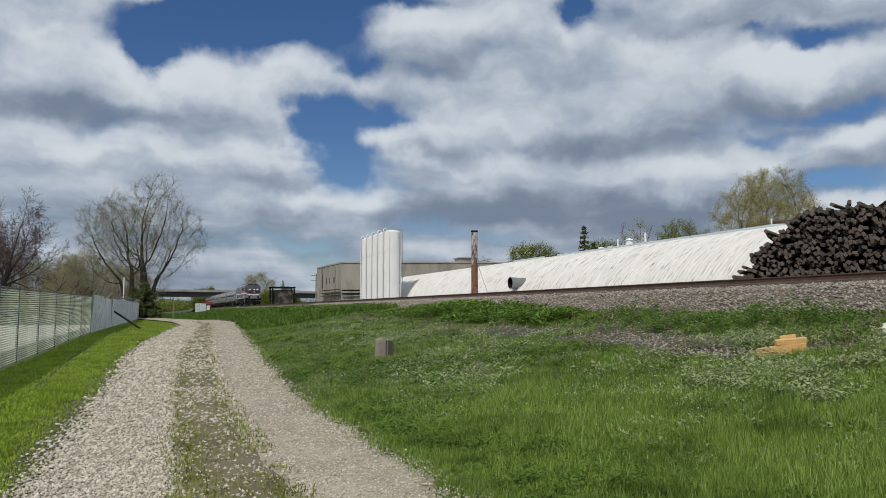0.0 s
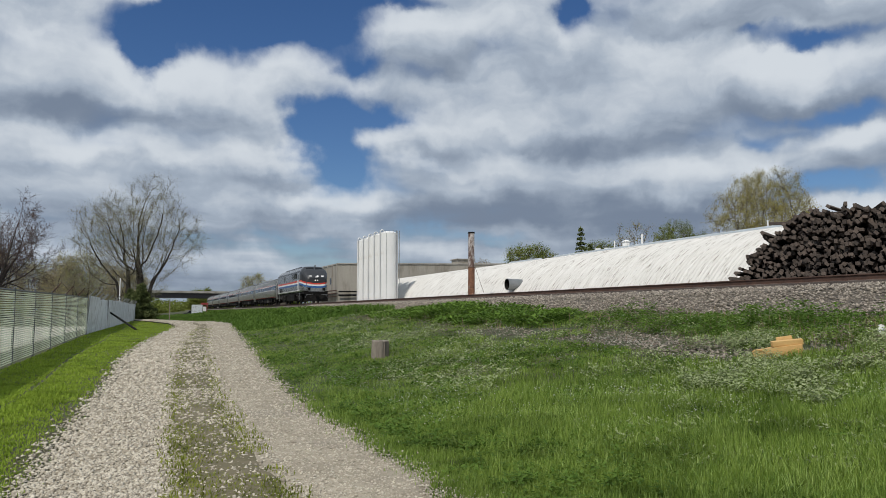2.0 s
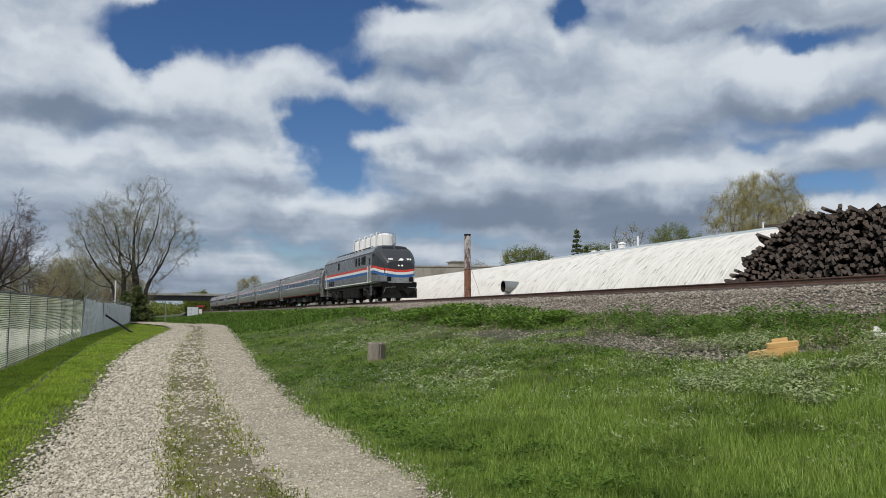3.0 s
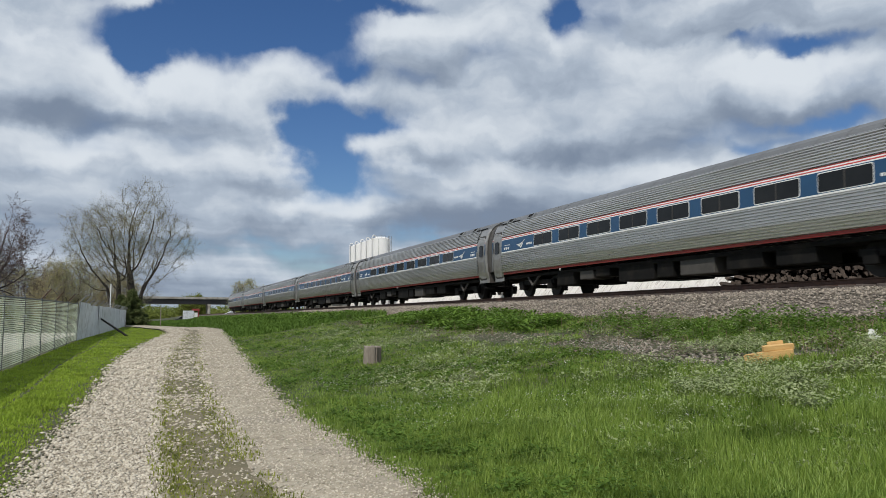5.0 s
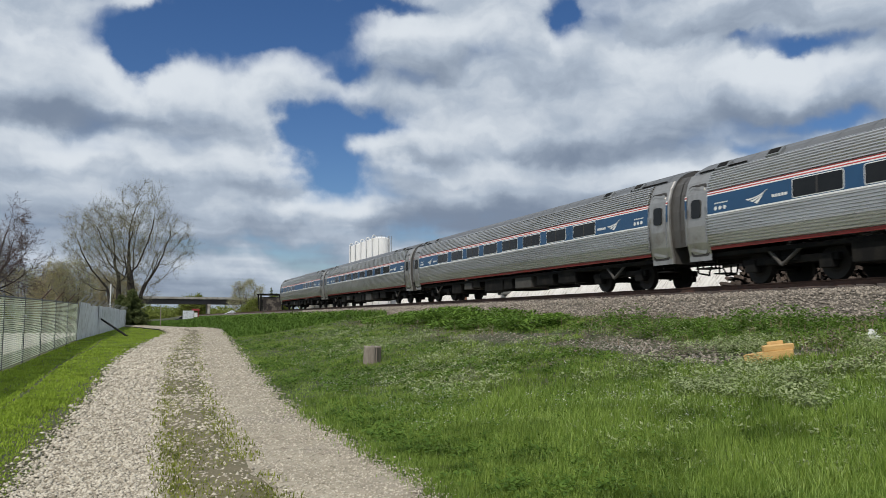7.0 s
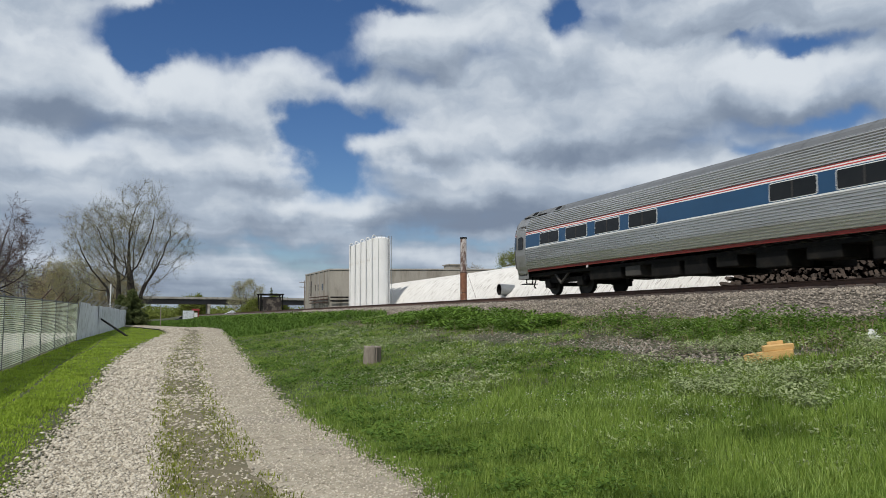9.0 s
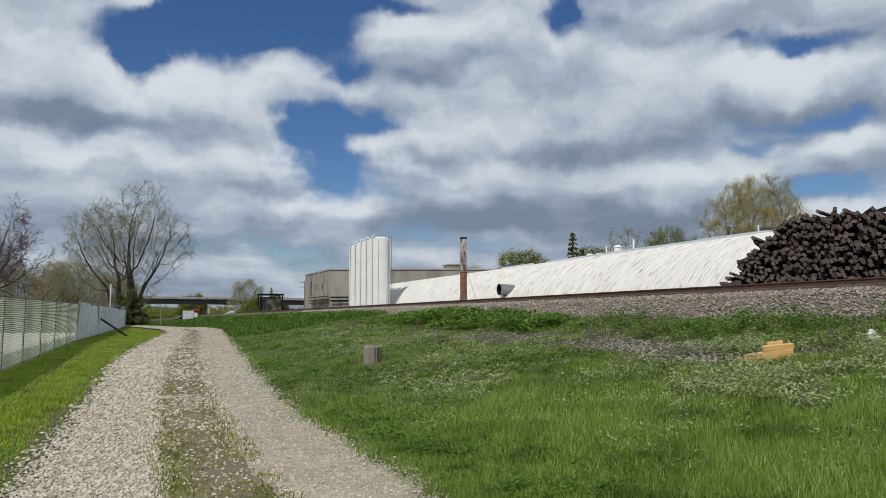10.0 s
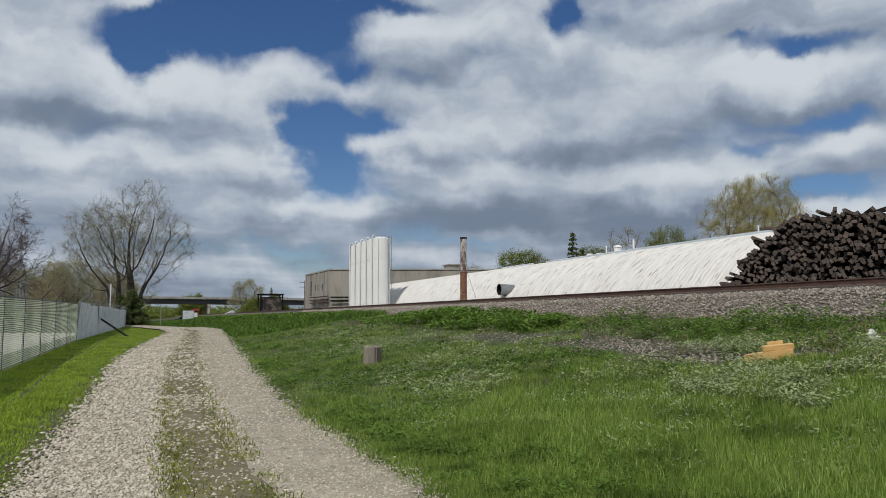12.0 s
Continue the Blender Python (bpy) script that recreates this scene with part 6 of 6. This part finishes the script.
weeds = rosettes(15000, 5, 6, 90, 6, 62, weedy, 15, .042, lambda q: .07 + .10 * smooth(9, 13, q[:, 0]) * patch(q, 1.3, 2.0), .13, M["weeds"], "weeds", "leafy green weeds among the grass")
pale = rosettes(7500, 15, 7, 45, 12, 62, lambda q, g: (q[:, 0] > 4.5) & (q[:, 0] < 12.8) & (patch(q, .7, 11.0) > .51) & (old_track(q) < .5), 13, .036,
                lambda q: .10 + 0 * q[:, 0], .12, M["pale_weeds"], "pale_weeds", "pale grey-green flowering weeds")
docks = rosettes(6000, 17, 22, 110, 5, 30, lambda q, g: (q[:, 0] > 10.2) & (q[:, 0] < 13.9) & (patch(q, .35, 3.0) > .33), 30, .068,
                 lambda q: .38 * patch(q, .5, 8.0) + .12, .30, M["docks"], "docks", "tall dark green docks along the foot of the bank")
near_pale = rosettes(5200, 19, 8.5, 15, 38, 62, lambda q, g: (q[:, 0] > 6.9) & (q[:, 0] < 10.4) & (patch(q, .9, 31.0) > .42), 16, .030, lambda q: .22 + 0 * q[:, 0], .09, M["pale_weeds"], "flowering_weeds",
                     "pale flowering weeds in a dense patch")
moss_leaves = rosettes(16000, 20, 4.6, 60, -12, 24, lambda q, g: (np.abs(lane_off(q) + .05) < .52 * g.uniform(.5, 1.1, len(q))) & (patch(q, 1.5, 5.0) > .40), 9, .020, lambda q: .05 + 0 * q[:, 0], .07, M["lane_grass"],
                       "lane_weeds", "low yellow-green weeds on the lane's crown")
M["purple"] = leafy("purple_brown_nettles", (0.16, 0.115, 0.105), (0.24, 0.19, 0.15), .2)
M["flower"] = leafy("small_white_flowers", (0.55, 0.56, 0.50), (0.78, 0.78, 0.74), .3)
mounds = rosettes(2600, 61, 9, 60, 14, 62, lambda q, g: (q[:, 0] > 10.3) & (q[:, 0] < 14.3) & (patch(q, .62, 17.0) > .52), 46, .045,
                  lambda q: .10 + .75 * np.clip(patch(q, .62, 17.0) - .5, 0, 1), .20, M["weeds"], "weed_mounds", "rounded mounds of green weeds at the foot of the bank")
nettles = rosettes(2400, 62, 9, 50, 14, 62, lambda q, g: (q[:, 0] > 8.2) & (q[:, 0] < 14.4) & (patch(q, .8, 27.0) > .60), 26, .026,
                   lambda q: .20 + .12 * patch(q, 1.3, 4.0), .13, M["purple"], "dead_nettles", "purple-brown dead nettles among the weeds")
flowers = rosettes(6500, 63, 7, 40, 10, 62, lambda q, g: (lane_off(q) > 2.6) & (q[:, 0] < 12.5) & (patch(q, .9, 13.0) > .45) & (q[:, 1] + q[:, 0] * .6 > 10.5), 7, .013,
                   lambda q: .13 + 0 * q[:, 0], .16, M["flower"], "white_flowers", "tiny white flowers scattered through the grass")
low_weeds = rosettes(3600, 64, 4.6, 30, 8, 62, lambda q, g: (lane_off(q) > 1.9) & (q[:, 0] < 13) & (patch(q, 1.1, 41.0) > .56), 20, .030,
                      lambda q: .07 + .08 * patch(q, 1.6, 9.0), .11, M["weeds"], "low_weeds", "green low broad-leaved weeds among the grass")
# dry stalks at the foot of the bank
xy, r, g = field(2600, 25, 10, 60, 14, 62)
keep = (xy[:, 0] > 9.6) & (xy[:, 0] < 14.6)
xy, r = xy[keep], r[keep]
dry = tagged(new("dry_stalks", blades(xy, .28 * g.uniform(.5, 1.4, len(xy)), .003 + .0003 * r, .6, M["dry"], "dry_stalks", 26)), "scattered dry brown stalks", "weeds", kind="stuff")
# mown verge between fence and lane
xy, r, g = field(270000, 35, 5, 110, -16, 9)
off = lane_off(xy)
edge = -lane_half(xy[:, 1]) - off
keep = (edge > -.02 + g.normal(0, .1, len(xy))) & (xy[:, 0] > -3.45) & (edge / (1.0 - .5 * smooth(12, 30, xy[:, 1])) > g.uniform(0, 1, len(xy)) - .12 + .25 * (patch(xy, 1.5, 2.0) - .5))
keep &= ~((np.abs(xy[:, 0] + 2.25 + .1 * np.sin(xy[:, 1] * .3)) < .05) & (g.uniform(0, 1, len(xy)) < .8))
xy, r = xy[keep], r[keep]
verge = tagged(new("mown_verge", blades(xy, (.05 + .03 * patch(xy, .6, 3.0)) * g.uniform(.6, 1.3, len(xy)), .0035 + .0005 * r, .7, M["lawn"], "mown_verge", 36)),
               "short bright green mown grass beside the fence", "grass", kind="stuff")
# rank growth further along the bank
xy, r, g = field(60000, 38, 45, 230, -1, 17)
keep = (lane_off(xy) > lane_half(xy[:, 1]) + .1) & (xy[:, 0] < 14.0)
xy, r = xy[keep], r[keep]
far_grass = tagged(new("far_grass", blades(xy, .22 * g.uniform(.4, 1.5, len(xy)) * (1 + .8 * smooth(9, 13, xy[:, 0])), .012 + .0005 * r, .8, M["weeds"], "far_grass", 39)), "rank green growth along the railway bank", "grass", kind="stuff")
# paler blades: their lighter colour stands in for sun highlights on the grass
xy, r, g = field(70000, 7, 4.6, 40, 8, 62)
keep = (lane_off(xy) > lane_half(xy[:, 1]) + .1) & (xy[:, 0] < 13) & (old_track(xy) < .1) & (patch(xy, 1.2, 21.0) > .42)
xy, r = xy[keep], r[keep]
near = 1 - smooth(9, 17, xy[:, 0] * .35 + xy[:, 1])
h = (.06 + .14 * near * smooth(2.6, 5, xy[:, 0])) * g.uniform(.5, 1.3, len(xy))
tips = tagged(new("pale_grass", blades(xy, h, (.0015 + .00026 * r) * g.uniform(.7, 1.4, len(xy)), .55, M["glint_grass"], "pale_grass", 8)), "pale blades coloured as sun glints among the grass", "grass", kind="stuff")
# dark earth along the lane's left edge
ey = np.arange(-12, 34, .2)
ek = np.linspace(0, 1, 6)
ew = np.array([.55 + .35 * noise.noise((3.0, float(q) * .6, 2.0)) for q in ey]) * (1 - .6 * smooth(16, 34, ey))
ex = (lane_x(ey) - lane_half(ey) + .12)[:, None] - ek[None, :] * ew[:, None]
pts = np.stack([ex.ravel(), np.repeat(ey, 6)], 1)
ez = ground_z(pts[:, 0], pts[:, 1]) + .016 - .03 * np.tile(ek, len(ey)) ** 3
ia = (np.arange(len(ey) - 1)[:, None] * 6 + np.arange(5)[None, :]).ravel()
earth = tagged(new("lane_edge", quick_mesh("lane_edge", np.column_stack([pts, ez]), np.concatenate([np.stack([ia, ia + 7, ia + 1], 1), np.stack([ia, ia + 6, ia + 7], 1)]), M["earth"])),
               "dark bare earth along the lane's edge", "earth", kind="structure")
# a crumpled white scrap
lit_z = float(ground_z(10.6, 8.65))
scrap = tagged(new("litter", leaf_mesh("litter", [(10.6, 8.65, lit_z + .10)], 60, .055, .05, M["white"], 77)), "crumpled white scrap lying in the weeds", "litter")
# mossy crown of the lane between the wheel tracks
cy = np.arange(-12, 75, .2)
ck = np.linspace(-1, 1, 7)
cw = np.array([[.40 + .18 * noise.noise((1.0, float(q) * .8, 0.0)), .36 + .18 * noise.noise((7.0, float(q) * .8, 0.0))] for q in cy])
cx = lane_x(cy)[:, None] - .05 + np.where(ck[None, :] < 0, ck[None, :] * cw[:, :1], ck[None, :] * cw[:, 1:]) * 1.3
cyy = np.repeat(cy[:, None], 7, 1)
pts = np.stack([cx.ravel(), cyy.ravel()], 1)
cz = lane_surface(pts) + .008 - .02 * np.abs(np.tile(ck, len(cy))) ** 4
ia = (np.arange(len(cy) - 1)[:, None] * 7 + np.arange(6)[None, :]).ravel()
crown = tagged(new("lane_crown", quick_mesh("lane_crown", np.column_stack([pts, cz]), np.concatenate([np.stack([ia, ia + 1, ia + 8], 1), np.stack([ia, ia + 8, ia + 7], 1)]), M["moss"])),
               "mossy crown of the lane between the wheel tracks", "lane", kind="structure")
# thin yellowish growth on the lane's crown
xy, r, g = field(110000, 45, 4.6, 70, -12, 24)
off = lane_off(xy) / lane_half(xy[:, 1])
keep = (np.abs(off + .02) < .31 * g.uniform(.3, 1.2, len(xy))) & (patch(xy, 1.6, 5.0) > .28)
xy, r = xy[keep], r[keep]
crown_grass = tagged(new("lane_grass", blades(xy, .04 * g.uniform(.4, 1.7, len(xy)), .003 + .0004 * r, 1.0, M["lane_grass"], "lane_grass", 46, .05)),
                     "thin yellow-green growth along the middle of the lane", "grass", kind="stuff")


def stones(xyz, size, material, name, seed):
    """Angular stones: squashed, jittered octahedra."""
    g = np.random.default_rng(seed)
    n = len(xyz)
    corner = np.array([[1, 0, 0], [0, 1, 0], [-1, 0, 0], [0, -1, 0], [0, 0, 1], [0, 0, -1]], float)
    V = corner[None] * g.uniform(.55, 1.2, (n, 6, 1)) + g.normal(0, .18, (n, 6, 3))
    V[:, :, 2] *= .62
    t = g.uniform(0, math.tau, n)
    c, s = np.cos(t)[:, None], np.sin(t)[:, None]
    V = np.stack([V[:, :, 0] * c - V[:, :, 1] * s, V[:, :, 0] * s + V[:, :, 1] * c, V[:, :, 2]], 2)
    V = V * size[:, None, None] + xyz[:, None, :]
    i = np.arange(n)[:, None] * 6
    tri = [(0, 1, 4), (1, 2, 4), (2, 3, 4), (3, 0, 4), (1, 0, 5), (2, 1, 5), (3, 2, 5), (0, 3, 5)]
    T = np.concatenate([i + np.array([q]) for q in tri])
    return quick_mesh(name, V.reshape(-1, 3), T, material)


xy, r, g = field(230000, 55, 4.6, 150, -14, 26)
k = lane_off(xy) / lane_half(xy[:, 1])
keep = (np.abs(k) < 1.02 + g.normal(0, .07, len(xy))) & ((k < .2) | (g.uniform(0, 1, len(xy)) < .6)) & ((np.abs(k + .02) > .27) | (g.uniform(0, 1, len(xy)) < .18 + .35 * (patch(xy, 1.1, 9.0) > .55)))
xy, r, k = xy[keep], r[keep], k[keep]
size = (.005 + .0010 * np.minimum(r, 26)) * g.uniform(.4, 1.0, len(xy)) ** 1.5 * 2.2 * np.where(k > .3, .78, 1.15)
lane_stones = tagged(new("lane_stones", stones(np.stack([xy[:, 0], xy[:, 1], lane_surface(xy) + size * .15], 1), size, M["stone"], "lane_stones", 56)),
                     "loose pale crushed limestone on the lane", "gravel", kind="stuff")
# stones of the bank
g = np.random.default_rng(65)
n = 90000
y = 3 + 80 * g.uniform(0, 1, n) ** 1.7
x = g.uniform(13.7, 18.3, n) - .4 * (g.uniform(0, 1, n) < .1)
z = np.interp(x, [q[0] for q in bprof], [q[1] for q in bprof])
size = g.uniform(.022, .055, n) * (1 + .012 * y)
bank_stones = tagged(new("bank_stones", stones(np.stack([x, y, z + size * .2], 1), size, M["ballast_stone"], "bank_stones", 66)), "angular grey-brown ballast stones", "ballast", kind="stuff")
# stones of the bare strip below the bank
xy, r, g = field(60000, 75, 9, 60, 10, 62)
keep = old_track(xy) > g.uniform(.15, .9, len(xy))
xy, r = xy[keep], r[keep]
size = g.uniform(.02, .05, len(xy))
strip_stones = tagged(new("strip_stones", stones(np.stack([xy[:, 0], xy[:, 1], ground_z(xy[:, 0], xy[:, 1]) + .01], 1), size, M["ballast_stone"], "strip_stones", 76)), "grey stones strewn in the weeds", "gravel", kind="stuff")

# the same growth and stones beside and behind the lane's near end
g = np.random.default_rng(91)
xy = np.stack([g.uniform(-3.4, 13.5, 60000), g.uniform(-12, 6.5, 60000)], 1)
off = lane_off(xy)
right = xy[(off > 1.75) & ((np.hypot(xy[:, 0], xy[:, 1]) < 5.2) | (xy[:, 1] < .5 * xy[:, 0]))]
tagged(new("grass", blades(right, .13 * g.uniform(.5, 1.3, len(right)), .005 * g.uniform(.7, 1.4, len(right)), .7, M["grass"], "grass_behind", 92)), "fresh green uncut spring grass", "grass", kind="stuff")
left = xy[(off < -1.9) & (xy[:, 1] < 5.5)]
tagged(new("mown_verge", blades(left, .06 * g.uniform(.6, 1.3, len(left)), .006 * g.uniform(.7, 1.4, len(left)), .7, M["lawn"], "verge_behind", 93)), "short bright green mown grass beside the fence", "grass", kind="stuff")
mid = np.stack([g.uniform(-1.4, 2.6, 26000), g.uniform(-12, 5.5, 26000)], 1)
k = lane_off(mid) / lane_half(mid[:, 1])
mid = mid[(np.abs(k) < 1) & ((np.abs(k) > .28) | (g.uniform(0, 1, len(k)) < .25)) & (np.hypot(mid[:, 0], mid[:, 1]) > .8)]
size = g.uniform(.006, .02, len(mid))
tagged(new("lane_stones", stones(np.stack([mid[:, 0], mid[:, 1], lane_surface(mid) + size * .15], 1), size, M["stone"], "stones_behind", 94)), "loose pale crushed limestone on the lane", "gravel", kind="stuff")
motions()
